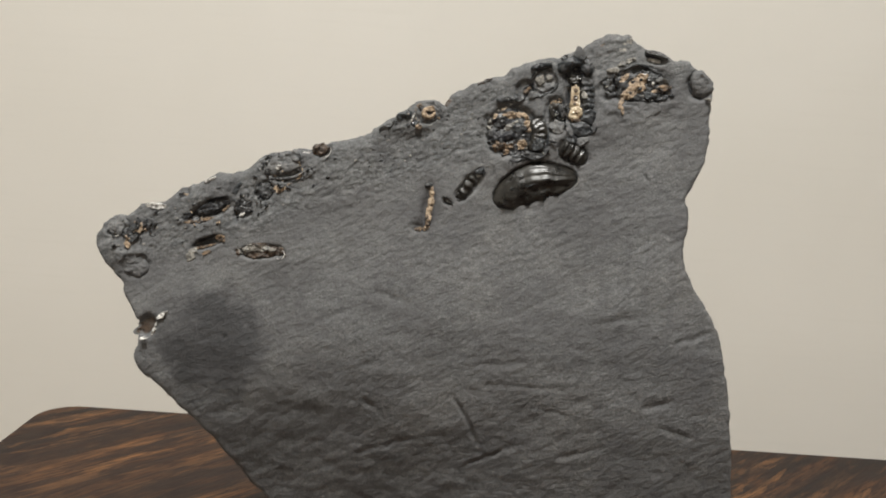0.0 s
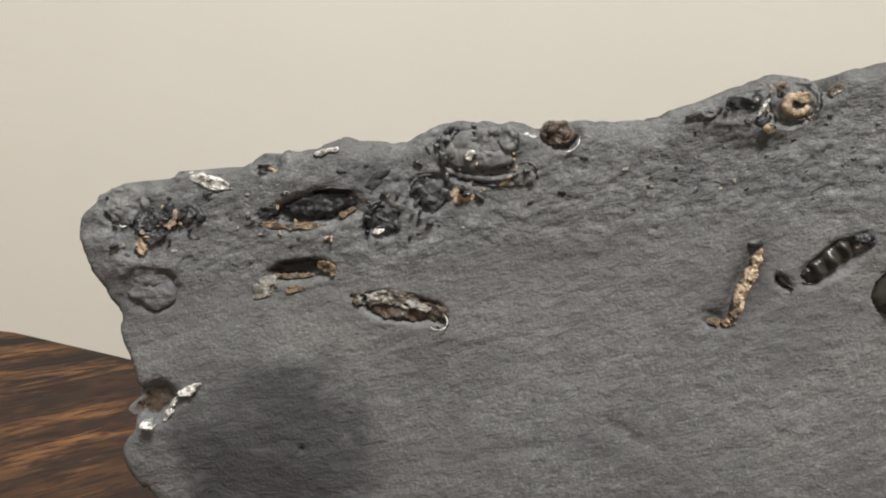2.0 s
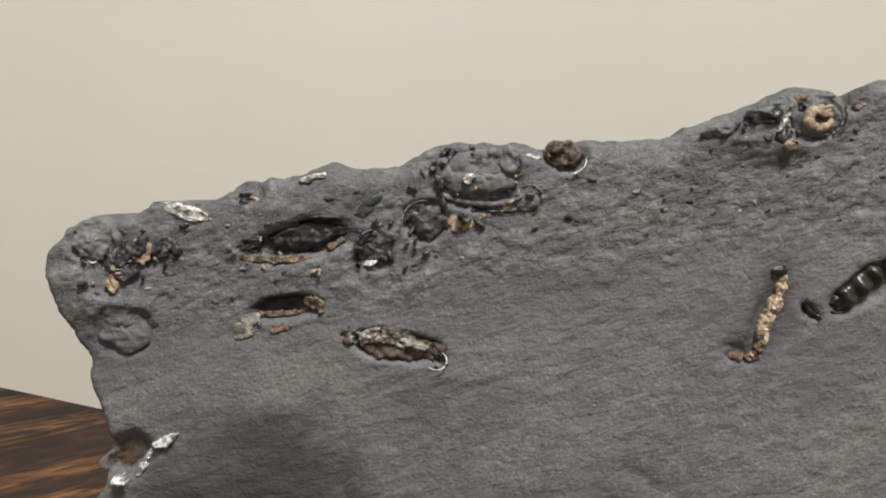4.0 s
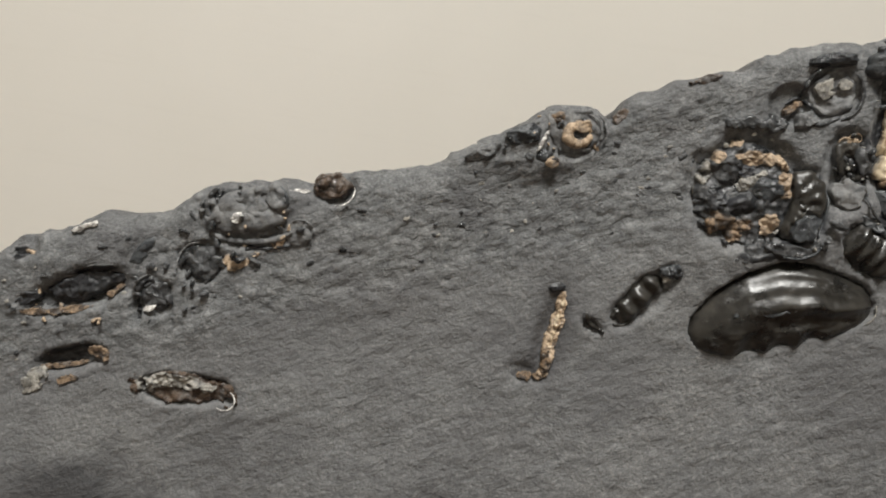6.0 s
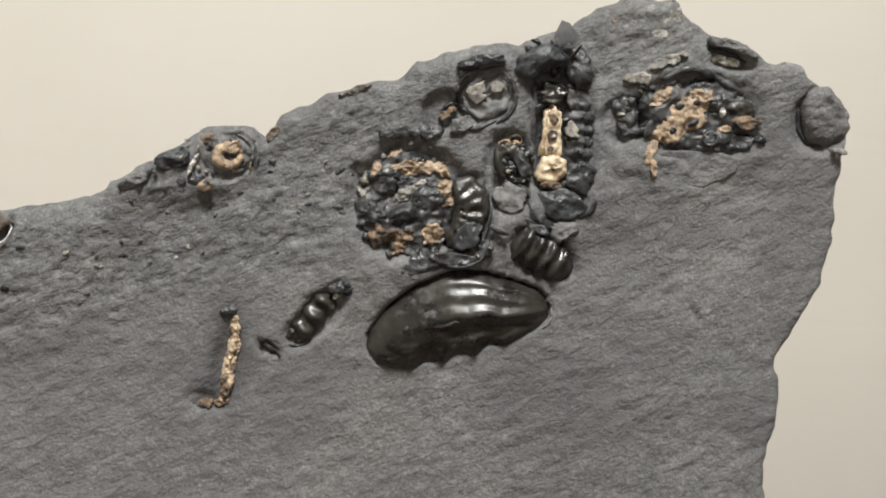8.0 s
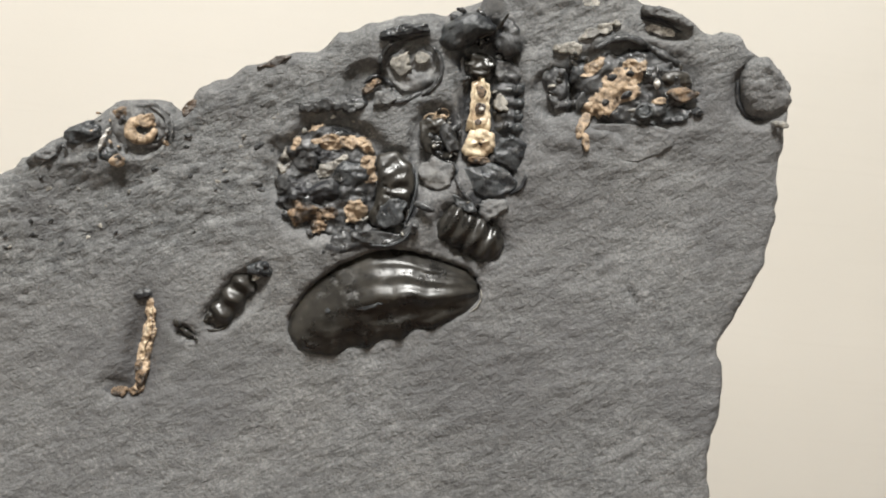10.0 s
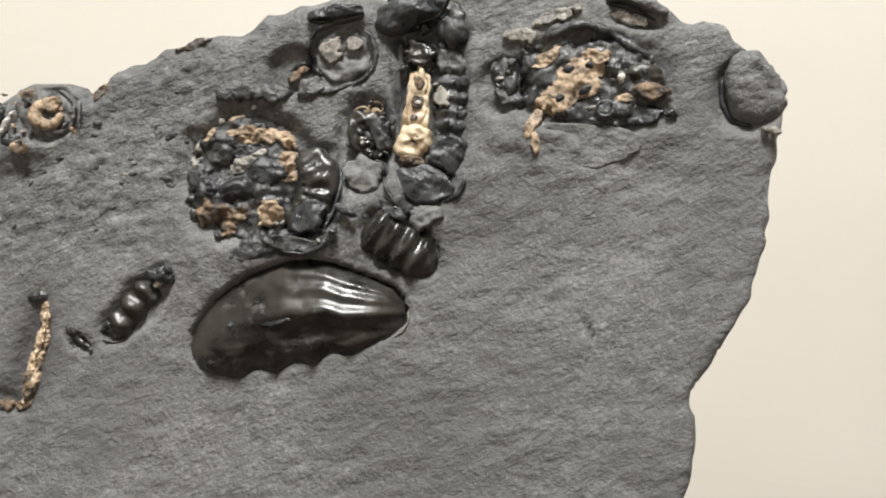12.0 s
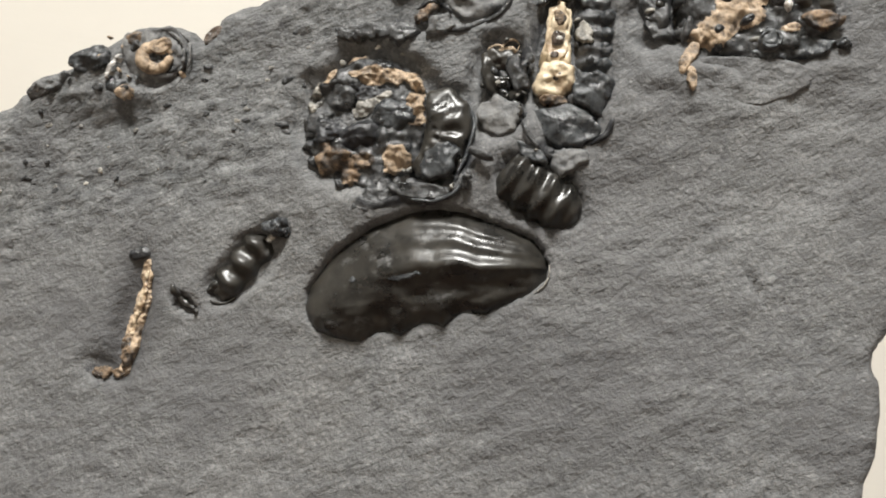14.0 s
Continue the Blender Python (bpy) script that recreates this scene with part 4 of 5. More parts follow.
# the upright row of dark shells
# the deep shade between the shells, put into a blackish sheet
part("row_shade", merged(skin(43.8, 47.6, 5.6, 14.6, 2, 404), skin(37.0, 42.4, 3.6, 6.6, 0, 405), skin(42.2, 32.6, 5.6, 4.4, -30, 406)), PIT, slab, "blackish sheet painting the shade between the shells of the row")
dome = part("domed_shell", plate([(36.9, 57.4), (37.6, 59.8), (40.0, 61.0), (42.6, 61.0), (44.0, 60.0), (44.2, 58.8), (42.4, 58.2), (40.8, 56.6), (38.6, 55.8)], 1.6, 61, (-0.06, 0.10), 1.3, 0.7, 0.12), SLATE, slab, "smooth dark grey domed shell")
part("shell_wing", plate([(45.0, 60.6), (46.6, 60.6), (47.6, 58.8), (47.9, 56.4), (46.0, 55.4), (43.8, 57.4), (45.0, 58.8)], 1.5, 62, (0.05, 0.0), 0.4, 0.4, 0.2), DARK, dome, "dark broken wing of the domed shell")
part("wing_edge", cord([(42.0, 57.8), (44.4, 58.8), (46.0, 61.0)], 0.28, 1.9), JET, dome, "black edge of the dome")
# shade between neighbouring shells, painted as blackish patches
part("gap_shade", merged(skin(39.4, 54.8, 1.5, 2.2, 10, 60), skin(41.0, 48.2, 1.0, 2.6, 0, 79)), PIT, slab, "blackish patches painting the shade between the shells")
part("black_bead", merged(lump(42.4, 54.1, 2.3, 2.0, 0, 2.0, 63, 0.25), crust(42.4, 54.2, 2.1, 1.8, 0, 0.9, 0, 64, 0.5, 1.4)), JET, slab, "glossy black crystal bead")
part("shell_flake", plate([(44.5, 54.8), (46.6, 55.0), (48.6, 52.8), (46.9, 51.6), (44.9, 52.0)], 1.5, 65, (-0.05, 0.1), 0.2), DARK, slab, "dark grey shell flake")
tube = part("calcite_tube", merged(plate([(41.2, 51.6), (42.6, 52.2), (43.9, 51.6), (43.8, 48.8), (44.1, 45.6), (40.9, 45.4), (41.3, 48.4)], 1.7, 66, (0, 0), -0.35, 0.4, 0.3), crust(42.5, 48.6, 1.3, 3.4, 0, 0.5, 0, 166, 0.5, 1.4)), CREAM, slab, "cream crystal tube")
# solid dark lumps; the hollows' shade is in their colour
part("tube_hole_shade", merged(lump(42.6, 48.2, 0.8, 0.85, 0, 0.3, 68, 0.2, lift=1.75), lump(42.3, 46.3, 0.5, 0.4, 0, 0.25, 67, 0.2, lift=1.7)), BROWN, tube, "dark lumps painting the shaded hollows of the tube")
# a bright glint, painted as a small white lump
part("tube_glint", lump(42.7, 48.1, 0.4, 0.3, 20, 0.3, 268, 0.2, lift=2.0), NACRE, tube, "white lump as a painted glint in the hollow")
part("tube_top", crust(42.7, 50.5, 0.9, 1.1, 0, 0.4, 0, 168, 0.4, 1.7), ORANGE, tube, "orange crystal at the top of the tube")
ring = part("calcite_ring", merged(plate([(41.0, 44.9), (43.1, 45.4), (44.8, 43.9), (44.1, 41.9), (42.3, 41.4), (40.5, 42.2)], 2.7, 69, (0, 0.03), -0.3, 0.6, 0.25)), CREAM, slab, "cream crystal ring")
# flush black lump painted as the ring's shaded hole
part("ring_hole_shade", lump(42.8, 43.6, 0.6, 0.5, 20, 0.12, 70, 0.1, 0.3, lift=2.4), PIT, ring, "dark lump painting the shaded hole of the ring")
part("ring_underside", crust(42.6, 41.0, 1.6, 0.7, 0, 1.6, 0, 71, 0.4, 0.9), ORANGE, ring, "rusty underside of the ring")
column = part("ribbed_column", ribbed(46.2, 48.2, 4.4, 1.9, 2.1, 92, 1.3, 5, 0.22, 9), DARK, slab, "blue-grey ribbed shell column")
part("column_node", merged(*[lump(47.9, v, 0.9, 0.8, 0, 1.0, 270 + k, 0.2, lift=0.4) for k, v in enumerate((45.6, 47.4, 49.2, 51.0))]), SLATE, column, "dark knobs along the column")
part("column_crystal", crust(45.4, 48.8, 0.9, 1.6, 20, 0.5, 0, 272, 0.6, 1.3), PALE, column, "pale crystal bits on the column")
part("smooth_flake", plate([(44.4, 42.1), (45.2, 44.1), (46.9, 44.7), (48.8, 43.6), (48.8, 41.2), (48.1, 39.4), (46.5, 40.1), (44.9, 41.0)], 2.1, 73, (-0.08, 0.05), 0.25, 0.4, 0.1), SLATE, slab, "smooth blue-grey shell flake")
fan = part("fan_flake", plate([(39.4, 39.2), (40.0, 40.1), (41.8, 40.2), (44.0, 40.8), (46.9, 39.8), (47.9, 38.2), (47.4, 36.8), (45.4, 35.9), (43.0, 36.0), (41.1, 37.4)], 1.6, 74, (0.02, -0.08), 0.25, 0.4, 0.1), SLATE, slab, "smooth dark grey fan-shaped flake")
part("fan_edge", cord([(39.3, 38.8), (40.3, 36.7), (41.8, 35.2), (42.8, 34.3)], 0.26, 0.7), DARK, fan, "dark lower layer of the flake")
# no gap is cut here; a black cord paints its shade
part("fan_edge", cord([(47.0, 36.4), (48.6, 37.4), (49.2, 39.2)], 0.4, 0.2), PIT, fan, "black strip painting the shaded gap beside the flake")
part("small_cast", plate([(42.6, 34.8), (43.6, 35.7), (46.2, 36.1), (46.8, 35.0), (45.3, 33.1), (43.9, 32.6)], 1.2, 75, (0, 0), 0.2), CAST, slab, "small grey stone cast")
bead = part("hollow_bead", plate([(34.5, 45.8), (35.8, 46.6), (37.9, 46.4), (39.1, 44.7), (39.9, 42.2), (38.3, 41.2), (36.2, 41.2), (34.8, 42.4)], 1.7, 76, (0, 0), -0.8, 0.5, 0.35), JET, slab, "glossy black hollow bead")
part("bead_side", plate([(37.0, 45.4), (38.0, 46.0), (39.2, 44.4), (39.8, 42.4), (38.6, 41.6), (37.8, 43.0)], 1.9, 176, (0.1, 0), 0.3, 0.3, 0.1), DARK, bead, "smooth dark side of the bead")
part("bead_glint", crust(36.2, 42.8, 0.6, 0.5, 0, 0.5, 0, 177, 0.5, 1.2), PALE, bead, "pale crystals inside the bead")
part("bead_cap", merged(arc(35.7, 46.6, 0.95, 0.7, 20, 0, 350, 0.15, 1.0), arc(37.3, 47.3, 1.0, 0.75, 20, 0, 350, 0.15, 0.4), crust(36.4, 46.6, 1.8, 0.6, 20, 0.5, 0, 478, 0.5, 0.6)), TAN, bead, "cream rings on top of the bead")
part("round_flake", plate([(34.2, 39.2), (35.0, 40.7), (36.9, 41.2), (38.7, 40.6), (39.2, 39.0), (38.5, 37.4), (36.9, 36.8), (35.1, 37.3)], 1.8, 78, (0.02, -0.03), 0.15, 0.35, 0.1), CAST, slab, "round grey shell disc")

# the rusty cluster near the corner
# dark sheet carries the shade below the cluster in its colour
part("corner_shade", merged(skin(63.4, 51.6, 10.6, 6.2, 2, 407), skin(54.2, 52.2, 3.2, 4.2, 0, 408)), DARK, slab, "dark sheet painting the shade under the rusty cluster")
CLUSTER = (63.2, 51.6, 9.0, 5.4, 2, 1.5, 0, 82, 0.14, 0.5)
cluster = part("cluster_body", crust(*CLUSTER), DARK, slab, "dark lumpy shell cluster")
part("cluster_crust", coat(CLUSTER, (61.2, 51.4, 4.6, 2.3, 48, 83), (58.0, 48.4, 2.2, 1.4, 50, 84), (63.4, 54.6, 1.6, 1.1, 0, 184), (57.6, 54.2, 1.8, 0.9, 40, 284), (66.8, 49.8, 1.5, 0.6, 10, 285)), TAN, cluster, "orange-tan crystal crust")
part("cluster_foot", merged(crust(56.7, 46.4, 0.8, 2.0, -20, 0.6, 0, 85, 0.4, 0.2), crust(57.1, 44.0, 0.6, 1.3, 15, 0.5, 0, 185, 0.4, 0.1)), TAN, cluster, "tan crystal foot")
part("cluster_lump", crust(70.2, 50.9, 2.2, 1.1, 0, 1.0, 0, 286, 0.3, 1.5), ORANGE, cluster, "rusty brown crystal lump")
part("black_bead", lump(69.2, 52.8, 2.4, 1.2, -5, 1.3, 87, 0.15, lift=1.2), JET, cluster, "glossy black bead")
part("black_bead", lump(65.6, 53.4, 1.3, 1.7, 10, 1.2, 187, 0.15, lift=1.2), DARK, cluster, "dark shell bead")
part("crust_spot", merged(*[lump(u, v, a, 0.5, 30, 0.4, 500 + k, 0.2, lift=1.75) for k, (u, v, a) in enumerate(((60.4, 52.8, 0.7), (62.6, 50.6, 0.9), (62.8, 53.4, 0.6), (59.6, 49.4, 0.6)))]), PIT, cluster, "small dark spots on the crust")
part("tiny_coil", merged(lump(64.9, 48.3, 1.3, 1.2, 0, 1.0, 88, 0.05, lift=1.2), arc(64.9, 48.4, 1.0, 0.9, 0, -150, 170, 0.24, 2.0)), SLATE, cluster, "tiny blue-grey coiled shell")
# white lump painted in place of a glint beside the black bead
part("white_glint", lump(66.5, 52.2, 0.45, 0.8, 0, 0.9, 89, 0.1, lift=1.9), NACRE, cluster, "small white lump as a painted glint")
part("cluster_base", merged(crust(67.4, 47.8, 6.2, 1.3, 9, 1.0, 0, 94, 0.35, 0.5)), SLATE, cluster, "dark grey shell base")
part("dark_arch", cord([(57.9, 56.6), (60.0, 57.8), (62.2, 58.3), (65.4, 57.2), (68.0, 55.8), (70.2, 54.8)], 0.6, 0.9), DARK, cluster, "dark shell arch")
part("side_bead", merged(lump(53.0, 51.8, 1.9, 2.6, 10, 1.6, 90, 0.3), crust(53.8, 50.0, 1.8, 1.6, 0, 0.8, 0, 190, 0.5, 0.9)), DARK, slab, "black shiny shell bead")
part("side_bead", plate([(55.0, 54.4), (56.8, 54.6), (57.6, 53.0), (56.4, 51.8), (54.8, 52.4)], 1.8, 91, (0, 0.05), 0.4), SLATE, slab, "grey shell bead")
part("top_crust", merged(crust(54.4, 56.6, 3.0, 1.0, 10, 0.6, 0, 92, 0.5, 0.3), crust(58.8, 59.4, 3.0, 0.9, 25, 0.6, 0, 93, 0.5, 0.3)), PALE, slab, "pale tan crystal crust")
part("faint_shell", plate([(57.9, 46.2), (58.4, 43.0), (59.6, 41.6), (63.9, 41.4), (67.6, 42.8), (70.0, 45.2), (66.0, 46.6)], 0.16, 194, (0, 0), 0.1, 0.25, 0.08), STONE, slab, "faint shell outline in the stone")
part("nacre_strip", crust(67.6, 59.6, 2.8, 0.85, -5, 0.7, 0, 95, 0.5, 0.2), NACRE, slab, "white nacre strip")
part("ledge", plate([(64.4, 62.8), (68.0, 62.4), (71.2, 60.6), (70.4, 60.0), (67.0, 61.2), (64.6, 61.6)], 1.0, 96, (0, 0), 0.2, 0.4, 0.3), STONE, slab, "grey stone ledge")
# the ledge's underside shade, drawn as a black cord
part("ledge_shade", cord([(64.2, 61.2), (67.0, 60.7), (70.0, 59.6)], 0.3, 0.0), PIT, slab, "black strip painting the shade under the ledge")
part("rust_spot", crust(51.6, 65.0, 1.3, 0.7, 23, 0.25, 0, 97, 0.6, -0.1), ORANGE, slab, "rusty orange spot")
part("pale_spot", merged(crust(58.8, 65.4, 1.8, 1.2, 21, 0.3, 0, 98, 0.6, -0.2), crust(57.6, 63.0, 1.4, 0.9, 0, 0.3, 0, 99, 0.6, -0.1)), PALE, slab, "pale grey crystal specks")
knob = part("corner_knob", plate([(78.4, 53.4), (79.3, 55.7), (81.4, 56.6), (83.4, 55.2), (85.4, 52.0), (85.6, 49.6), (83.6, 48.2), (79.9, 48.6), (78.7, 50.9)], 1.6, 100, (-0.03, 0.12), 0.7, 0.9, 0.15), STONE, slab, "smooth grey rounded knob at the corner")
# black cord paints the shaded groove along the knob's underside
part("knob_shade", cord([(78.2, 53.0), (78.4, 50.6), (79.6, 48.4), (82.0, 47.8)], 0.42, 0.15), PIT, knob, "black strip painting the shaded groove under the knob")
part("knob_foot", merged(crust(84.0, 47.2, 1.3, 0.5, -10, 0.8, 0, 101, 0.4, 0.4)), PALE, slab, "pale crystal under the knob")

# ---------------------------------------------------------------- fossils of the middle of the crest
ringed = part("ring_shell", merged(plate([(-8.6, 46.0), (-7.6, 46.9), (-2.6, 47.6), (-1.4, 46.2), (-0.4, 43.6), (-2.4, 41.4), (-5.6, 41.2), (-8.0, 43.0)], 0.7, 111, (0, 0.03), 0.5, 0.4, 0.4), arc(-3.8, 44.0, 3.4, 3.0, 14, -50, 60, 0.22, 1.0), arc(-3.8, 44.0, 4.1, 3.6, 14, -40, 40, 0.2, 0.6)), CAST, slab, "blue-grey shell round a pale ring")
part("pale_ring", merged(arc(-3.8, 43.9, 1.75, 1.45, 15, 0, 352, 0.72, 0.9), crust(-3.2, 45.2, 1.4, 0.9, 20, 0.5, 0, 212, 0.5, 1.1)), TAN, ringed, "pale tan crystal ring")
# black lump fills the ring, its colour giving the hole's shade
part("ring_hole_shade", lump(-3.9, 43.8, 0.95, 0.75, 10, 0.3, 113, 0.1, lift=0.7), PIT, ringed, "dark lump painting the shaded hole of the pale ring")
part("ring_bead", lump(-7.0, 46.0, 1.3, 0.9, 20, 0.9, 213, 0.3, lift=0.3), ORANGE, ringed, "rusty bead beside the ring")
part("crest_flake", merged(plate([(-14.6, 43.2), (-11.0, 44.9), (-9.2, 44.2), (-10.0, 42.2), (-13.6, 41.4)], 0.7, 114, (0, 0), 0.3, 0.4, 0.4)), SLATE, slab, "dark grey shell flake on the crest")
part("crest_flake", merged(plate([(-20.4, 39.0), (-17.6, 41.0), (-15.2, 41.6), (-15.4, 40.0), (-18.6, 38.4)], 0.5, 115, (0, 0), 0.2, 0.3, 0.3)), STONE, slab, "grey stone flake on the crest")
part("crest_flake", merged(lump(-8.6, 40.4, 1.3, 1.6, 50, 0.8, 116, 0.3)), SLATE, slab, "grey shell flake")
part("white_streak", crust(-9.0, 42.2, 1.7, 0.4, 66, 0.5, 0, 117, 0.5, 0.4), NACRE, slab, "white nacre streak")
part("tan_spot", crust(-7.4, 39.4, 1.2, 0.9, 7, 0.6, 0, 118, 0.5, 0.2), TAN, slab, "tan crystal spot")
part("notch_lining", crust(2.4, 47.4, 2.0, 0.9, 58, 1.0, 0, 119, 0.4, -0.8), BROWN, slab, "brown shell in the notch of the crest")
part("crest_chip", crust(13.6, 53.6, 2.6, 0.6, 19, 0.7, 0, 120, 0.5, -0.4), BROWN, slab, "brown shell chip on the crest")

nub = part("crest_nub", merged(crust(-39.4, 32.6, 3.0, 2.1, 6, 1.7, 0, 122, 0.25, 0.2), lump(-40.4, 33.2, 1.2, 0.9, 20, 1.1, 121, 0.4, lift=0.8), lump(-38.0, 32.0, 0.9, 1.2, 0, 1.0, 221, 0.4, lift=0.8)), BROWN, slab, "brown knobbly shell on the crest")
part("nub_edge", merged(arc(-38.4, 32.2, 2.5, 2.3, 6, -100, 10, 0.12, 0.9)), NACRE, nub, "white nacre edge")
part("nacre_streak", crust(-44.2, 31.4, 1.8, 0.5, 7, 0.35, 0, 123, 0.7, -0.4), NACRE, slab, "white nacre streak")
coil = part("coiled_cast", merged(lump(-51.4, 27.6, 6.4, 3.6, 10, 1.3, 124, 0.45, 0.8, 0.2), crust(-51.6, 27.8, 6.4, 3.8, 8, 1.1, 0, 224, 0.5, 0.5), lump(-47.0, 30.2, 1.9, 2.4, 14, 1.6, 125, 0.3), arc(-50.6, 25.2, 6.2, 2.0, 7, 190, 345, 0.5, 0.5)), CAST, slab, "grey coiled shell cast")
part("coil_rib", arc(-54.0, 28.0, 3.6, 3.3, 0, 125, 230, 0.55, 0.7), DARK, coil, "dark curved rib of the cast")
part("coil_rib", arc(-53.6, 28.4, 2.6, 2.5, 0, 125, 240, 0.4, 1.0), DARK, coil, "dark curved rib of the cast")
part("coil_rib", arc(-47.6, 29.8, 2.1, 2.3, 0, -10, 85, 0.3, 0.9), SLATE, coil, "dark curved rib of the cast")
# black cord painted as the shade below the coil
part("coil_shade", cord([(-53.6, 22.6), (-49, 22.2), (-44.6, 23.2)], 0.3, 0.05), PIT, coil, "black strip painting the shade under the cast")
# the spark on the cast is a white patch, a highlight in colour
part("white_glint", crust(-52.8, 26.9, 1.0, 0.8, 7, 0.6, 0, 126, 0.7, 1.5), NACRE, coil, "white crust patch as a painted glint")
round_one = part("round_shell", merged(lump(-58.1, 19.2, 3.3, 3.0, 14, 1.1, 127, 0.5), crust(-58.0, 19.0, 3.0, 2.6, 14, 0.8, 0, 227, 0.5, 0.5)), DARK, slab, "round dark grey shell")
part("shell_rim", arc(-58.1, 19.2, 3.5, 3.2, 14, 80, 190, 0.13, 0.7), CAST, round_one, "thin pale shell rim")
part("tan_crust", merged(crust(-52.8, 20.0, 3.6, 1.6, 27, 0.5, 0, 128, 0.8), crust(-46.7, 23.0, 1.9, 1.0, 21, 0.5, 0, 129, 0.7)), TAN, slab, "tan crystal crust")
part("ring_disc", merged(lump(-43.7, 25.0, 1.9, 1.8, 7, 0.6, 130, 0.3), arc(-43.4, 25.2, 2.1, 2.1, 7, -60, 130, 0.14, 0.2)), CAST, slab, "small grey ringed disc")

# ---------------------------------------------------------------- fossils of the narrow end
# blackish skin puts the long cavity's inner shade into colour
cavity = part("cavity_shade", skin(-77.0, 12.8, 9.2, 2.9, 19, 141), PIT, slab, "blackish skin painting the shade inside a long cavity")
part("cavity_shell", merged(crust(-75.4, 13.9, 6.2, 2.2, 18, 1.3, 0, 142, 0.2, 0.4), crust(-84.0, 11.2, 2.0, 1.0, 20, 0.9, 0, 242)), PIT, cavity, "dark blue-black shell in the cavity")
# shade along the cavity's edges, put into black patches
part("cavity_edge_shade", merged(skin(-83.6, 11.0, 2.6, 1.4, 10, 409, 0.2), skin(-74.0, 16.6, 5.0, 0.8, 14, 410, 0.1)), PIT, cavity, "black patches painting the shade at the cavity's edge")
part("cavity_rim", merged(crust(-83.0, 9.2, 3.0, 0.55, 5, 0.4, 0, 143, 0.6, 0.5), crust(-77.6, 10.0, 4.0, 0.55, 14, 0.5, 0, 144, 0.6, 0.7), crust(-70.4, 14.0, 2.8, 0.9, 38, 0.6, 0, 145, 0.6, 0.8)), ORANGE, cavity, "rusty crystal rim of the cavity")
part("crest_flake", lump(-67.0, 20.0, 3.0, 1.2, 54, 0.8, 146, 0.3), SLATE, slab, "grey shell flake")
# the slot's shade, painted on with a dark skin
part("slot_shade", skin(-67.4, 10.9, 0.8, 2.7, 8, 147, 0.1), PIT, slab, "blackish skin painting the shade inside a slot")
small = part("small_shell", merged(lump(-64.5, 13.6, 2.6, 2.9, 6, 1.0, 148, 0.5), crust(-64.4, 13.8, 2.2, 2.2, 6, 0.8, 0, 248, 0.5, 0.5)), DARK, slab, "small dark shell")
part("shell_rim", arc(-64.9, 13.6, 3.0, 3.2, 6, 95, 190, 0.13, 0.7), CAST, small, "thin pale shell rim")
part("white_glint", crust(-65.2, 11.6, 0.9, 0.5, 20, 0.5, 0, 149, 0.7, 0.8), NACRE, small, "white shiny speck")
# the smaller cavity is darkened by painted shade too
cavity = part("cavity_shade", skin(-77.6, 2.8, 5.6, 2.0, 17, 151), PIT, slab, "blackish skin painting the shade inside a smaller cavity")
part("cavity_rim", merged(crust(-72.8, 3.6, 1.8, 1.5, 6, 0.8, 0, 152, 0.5, 0.9), crust(-78.6, 1.0, 3.4, 0.5, 12, 0.5, 0, 153, 0.6, 0.8), crust(-77.6, -1.0, 1.8, 0.6, 13, 0.3, 0, 154, 0.7, 0.1)), ORANGE, cavity, "rusty crystal rim of the cavity")
part("pale_crust", crust(-82.4, -1.4, 2.4, 1.4, 41, 0.5, 0, 155, 0.9), PALE, slab, "pale tan crystal crust")
SEGS = (-59.4, -0.5, 9.2, 2.7, -2, 1.9, 0, 161, 0.3, 0.2)
seg = part("segmented_fossil", crust(*SEGS), BROWN, slab, "segmented fossil coated with pale crystal")
part("segment_crust", coat(SEGS, (-64.0, 0.2, 3.0, 1.5, 7, 164), (-59.8, 0.6, 2.8, 1.5, 0, 165), (-56.0, 0.2, 2.0, 1.0, -10, 167)), PALE, seg, "pale crystal crust of the segments")
part("segment_ring", merged(arc(-52.9, -1.6, 1.6, 1.4, 7, -140, 110, 0.13, 1.0), coat(SEGS, (-60.4, 1.2, 1.4, 0.7, 0, 266), (-64.6, -0.4, 1.0, 0.5, 0, 267))), NACRE, seg, "white ring and sparkles of the segments")
# dark skin paints the shade of this small hollow
part("hollow_shade", skin(-85.6, 17.9, 1.7, 1.2, 20, 168), PIT, slab, "blackish skin painting the shade inside a hollow")
part("tan_spot", crust(-84.2, 18.2, 1.1, 0.8, 6, 0.3, 0, 167, 0.6, 0.1), TAN, slab, "tan crystal spot in a hollow")
part("nacre_patch", merged(crust(-93.6, 14.4, 3.8, 1.1, -6, 0.5, 0, 169, 0.4, -0.7), cord([(-97, 15), (-93.6, 13.2), (-90, 14.2)], 0.13, 0.1)), NACRE, slab, "bright white nacre patch on the crest")
part("nacre_streak", crust(-75.4, 23.2, 2.8, 0.5, 27, 0.35, 0, 170, 0.7, -0.5), NACRE, slab, "white nacre streak")
end = part("end_knob", merged(lump(-107.1, 8.0, 3.9, 3.4, 7, 2.0, 171, 0.4, 0.9, 0.15), crust(-107.1, 8.2, 3.8, 3.2, 7, 1.1, 0, 172, 0.5, 1.2)), CAST, slab, "weathered tan-grey knob at the narrow end")
part("knob_edge", cord([(-108.8, 5.2), (-106.8, 4.4), (-104.6, 6.4)], 0.12, 0.3), NACRE, end, "thin white edge under the knob")
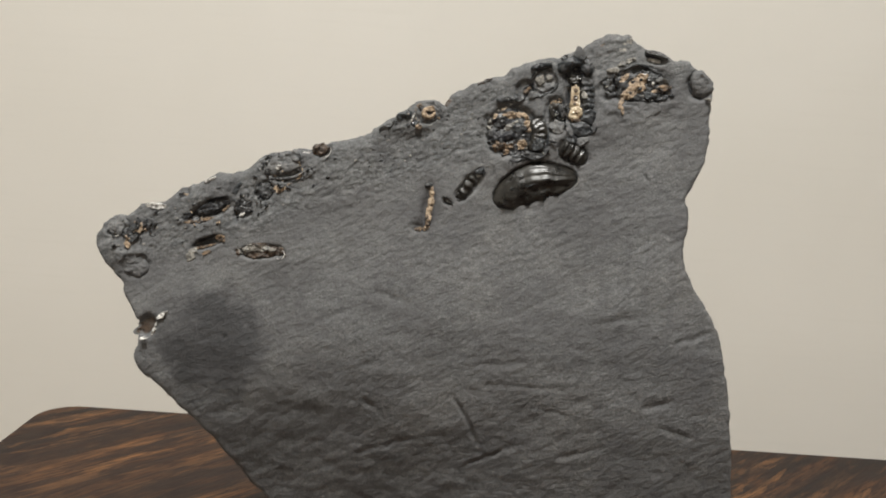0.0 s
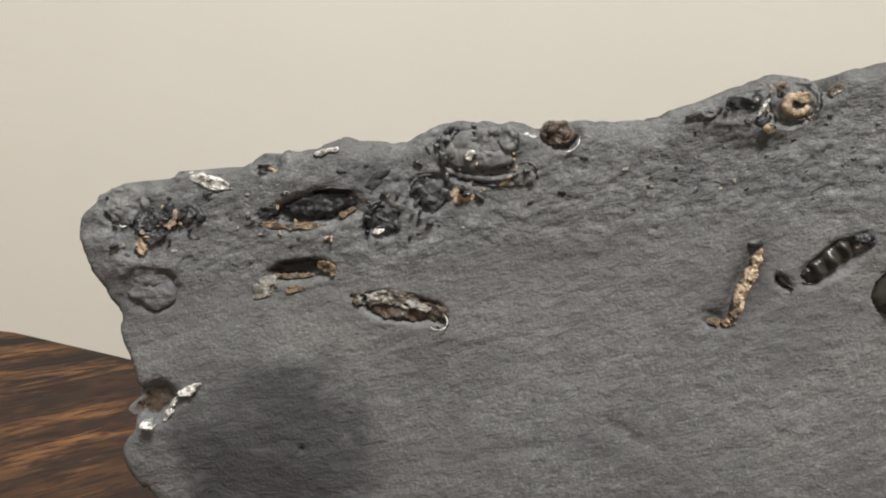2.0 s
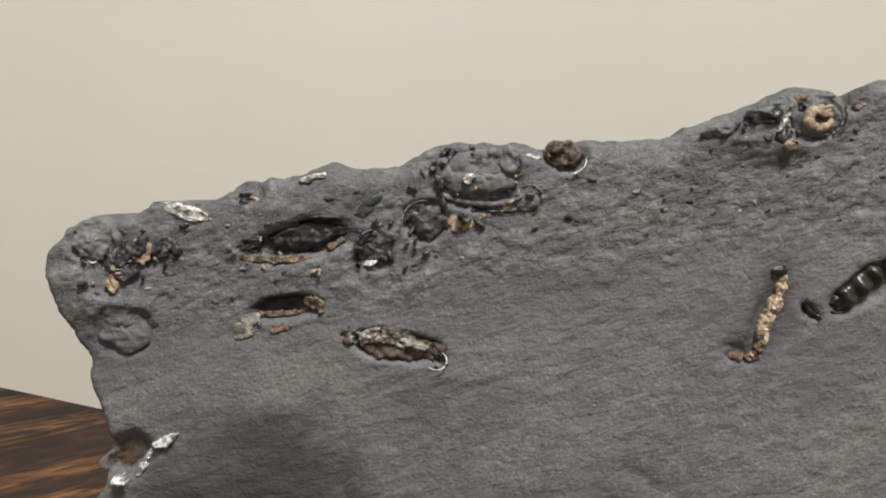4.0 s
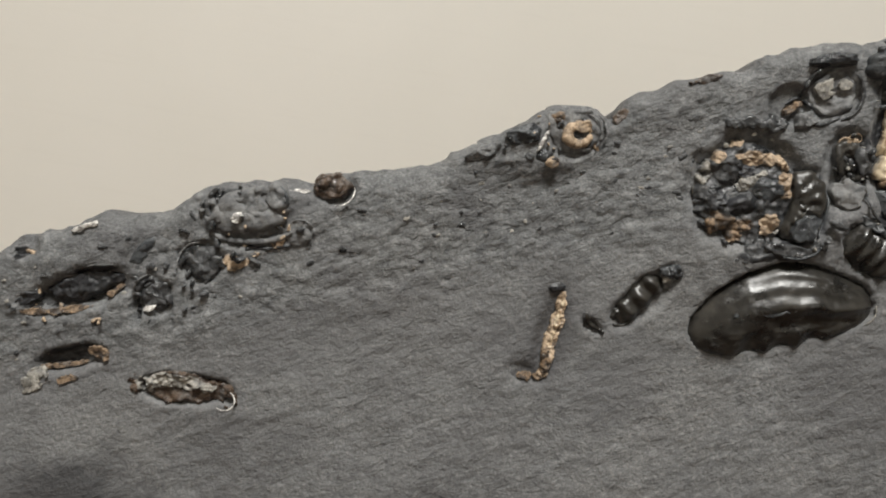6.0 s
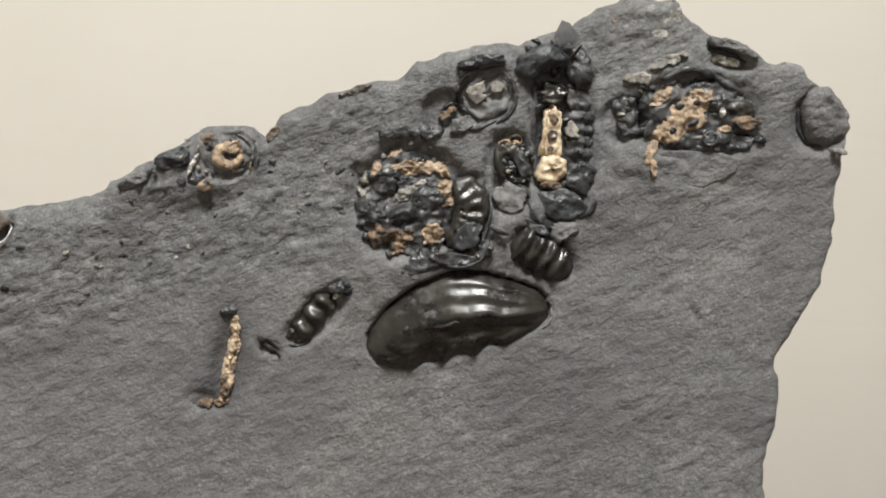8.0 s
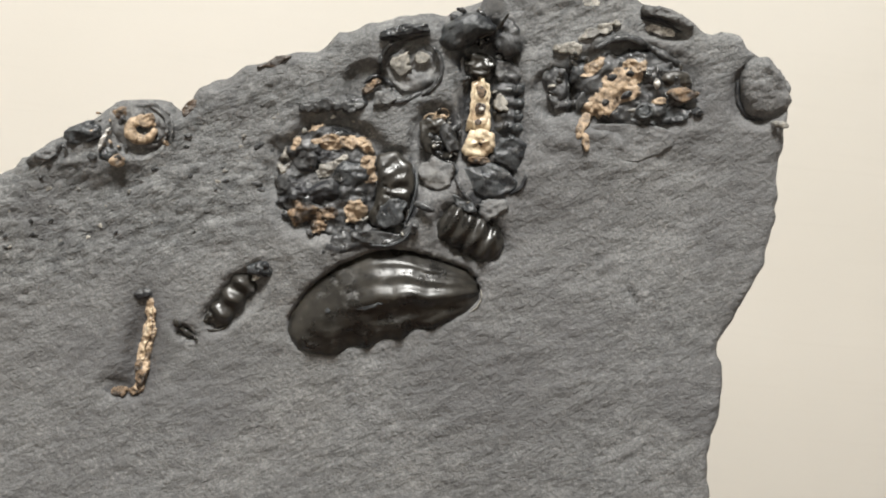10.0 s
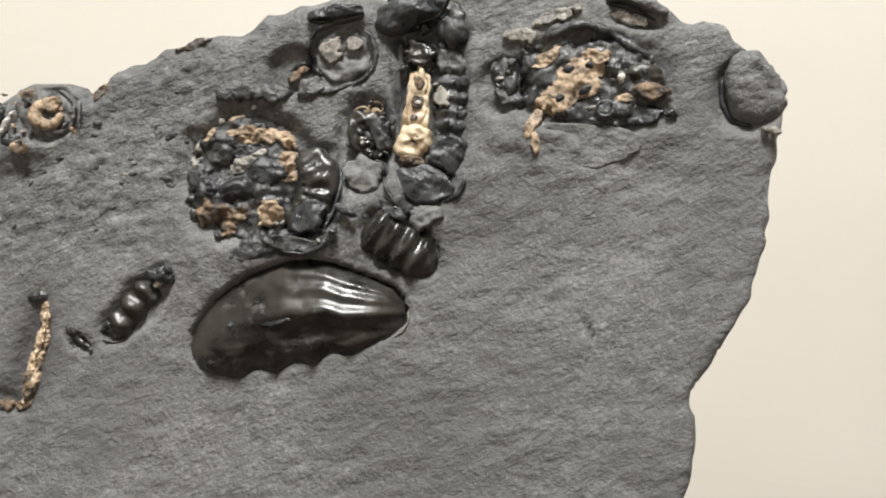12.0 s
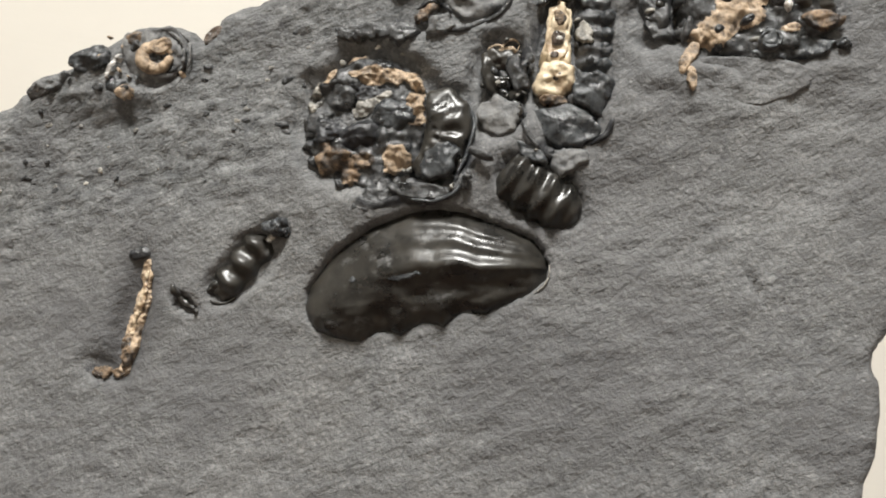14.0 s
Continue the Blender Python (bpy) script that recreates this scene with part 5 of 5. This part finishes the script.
part("dark_shell", merged(crust(-101.0, 7.0, 4.6, 2.4, 32, 1.3, 0, 173), crust(-96.8, 8.6, 3.0, 1.6, 10, 0.9, 0, 174), crust(-102.6, 3.8, 2.8, 1.6, 30, 1.0, 0, 175)), DARK, slab, "dark broken shell")
part("pink_spot", crust(-99.6, 7.1, 1.8, 1.0, 72, 0.5, 0, 176, 0.8, 0.7), TAN, slab, "pinkish tan crystal spot")
part("crystal_curl", merged(arc(-102.4, 2.2, 1.7, 1.6, 7, 40, 250, 0.3, 0.6), crust(-103.2, 2.0, 0.9, 1.6, 7, 0.7, 0, 276, 0.5, 0.4)), TAN, slab, "tan curl of crystal")
part("round_cast", lump(-101.5, -5.2, 4.3, 3.5, 6, 0.7, 177, 0.6, 0.8, 0.2, 3.5), STONE, slab, "round grey cast")
notch = part("notch_lining", skin(-98.6, -25.4, 4.2, 3.2, 50, 178), BROWN, slab, "dark brown crystal-lined notch")
part("notch_crystal", merged(crust(-92.4, -21.6, 2.3, 0.9, 27, 0.8, 0, 179, 0.5, 0.3), crust(-95.9, -26.4, 0.8, 2.9, -24, 0.9, 0, 180, 0.5, 0.6), crust(-98.8, -29.4, 1.2, 0.8, 0, 0.9, 0, 181, 0.5, 1.6)), NACRE, notch, "white crystal edge of the notch")


# ---------------------------------------------------------------- specks of broken shell in the rough band
def specks(seed, count, low, high, tall):
    rng = random.Random(seed)
    made = []
    while len(made) < count:
        u = rng.uniform(-108, 30)
        v = 6.5 + (u + 66.8) * 0.33 + rng.uniform(0, 17)
        q = rng.uniform(low, high)
        made.append(lump(u, v, q * rng.uniform(1, 2.2), q, rng.uniform(-10, 50), tall * q, seed + len(made), 0.4, 0.5, 0.35, 2.8, 4, 9))
    inside = rim_distance(np.array([p[0][-1][0] for p in made]), np.array([p[0][-1][1] for p in made]))[0] > 2.5
    return merged(*[m for m, ok in zip(made, inside) if ok])


tagged(part("shell_specks", specks(301, 90, 0.2, 0.5, 0.4), DARK, slab, "dark specks of broken shell"), kind="stuff")
tagged(part("shell_specks", specks(302, 60, 0.15, 0.4, 0.4), PALE, slab, "pale specks of broken shell"), kind="stuff")


def shards(seed, count, areas, low, high):
    """Small broken bits strewn over oval stretches."""
    rng = random.Random(seed)
    made = []
    for k in range(count):
        u0, v0, a, b = areas[k % len(areas)]
        ang, r, q = rng.uniform(0, 6.283), math.sqrt(rng.random()), rng.uniform(low, high)
        made.append(lump(u0 + a * r * math.cos(ang), v0 + b * r * math.sin(ang), q * rng.uniform(1.2, 2.4), q, rng.uniform(0, 180), 0.9 * q, seed + k, 0.5, 0.5, 0.4, 2.4, 4, 9, lift=rng.uniform(0.2, 1.3)))
    return merged(*made)


ROW_AREAS = ((43.6, 47.0, 5.4, 13.5), (31.0, 35.6, 4.6, 6.6), (37.4, 43.0, 3.0, 5.0), (55.0, 52.5, 3.4, 3.6), (63.4, 51.4, 9.0, 5.2), (22.0, 37.6, 7.6, 8.0), (41.5, 59.5, 4.0, 2.6))
tagged(part("shell_shards", shards(601, 110, ROW_AREAS, 0.25, 0.65), DARK, slab, "dark broken bits between the shells"), kind="stuff")
tagged(part("shell_shards", shards(602, 70, ROW_AREAS[1:6], 0.2, 0.5), JET, slab, "glossy black bits between the shells"), kind="stuff")
tagged(part("crystal_bits", shards(603, 46, ROW_AREAS, 0.14, 0.34), PALE, slab, "pale crystal bits between the shells"), kind="stuff")
tagged(part("crystal_bits", shards(604, 40, ((-103, 5, 6, 5), (-52, 25, 8, 5), (-6, 43.5, 6, 3.5), (-78, 10, 9, 3)), 0.14, 0.34), TAN, slab, "tan crystal bits in the crest"), kind="stuff")
tagged(part("shell_shards", shards(605, 60, ((-103, 5, 7, 6), (-52, 25, 9, 6), (-8, 43.0, 8, 4), (-62, 15, 6, 5)), 0.2, 0.55), DARK, slab, "dark broken bits in the crest"), kind="stuff")
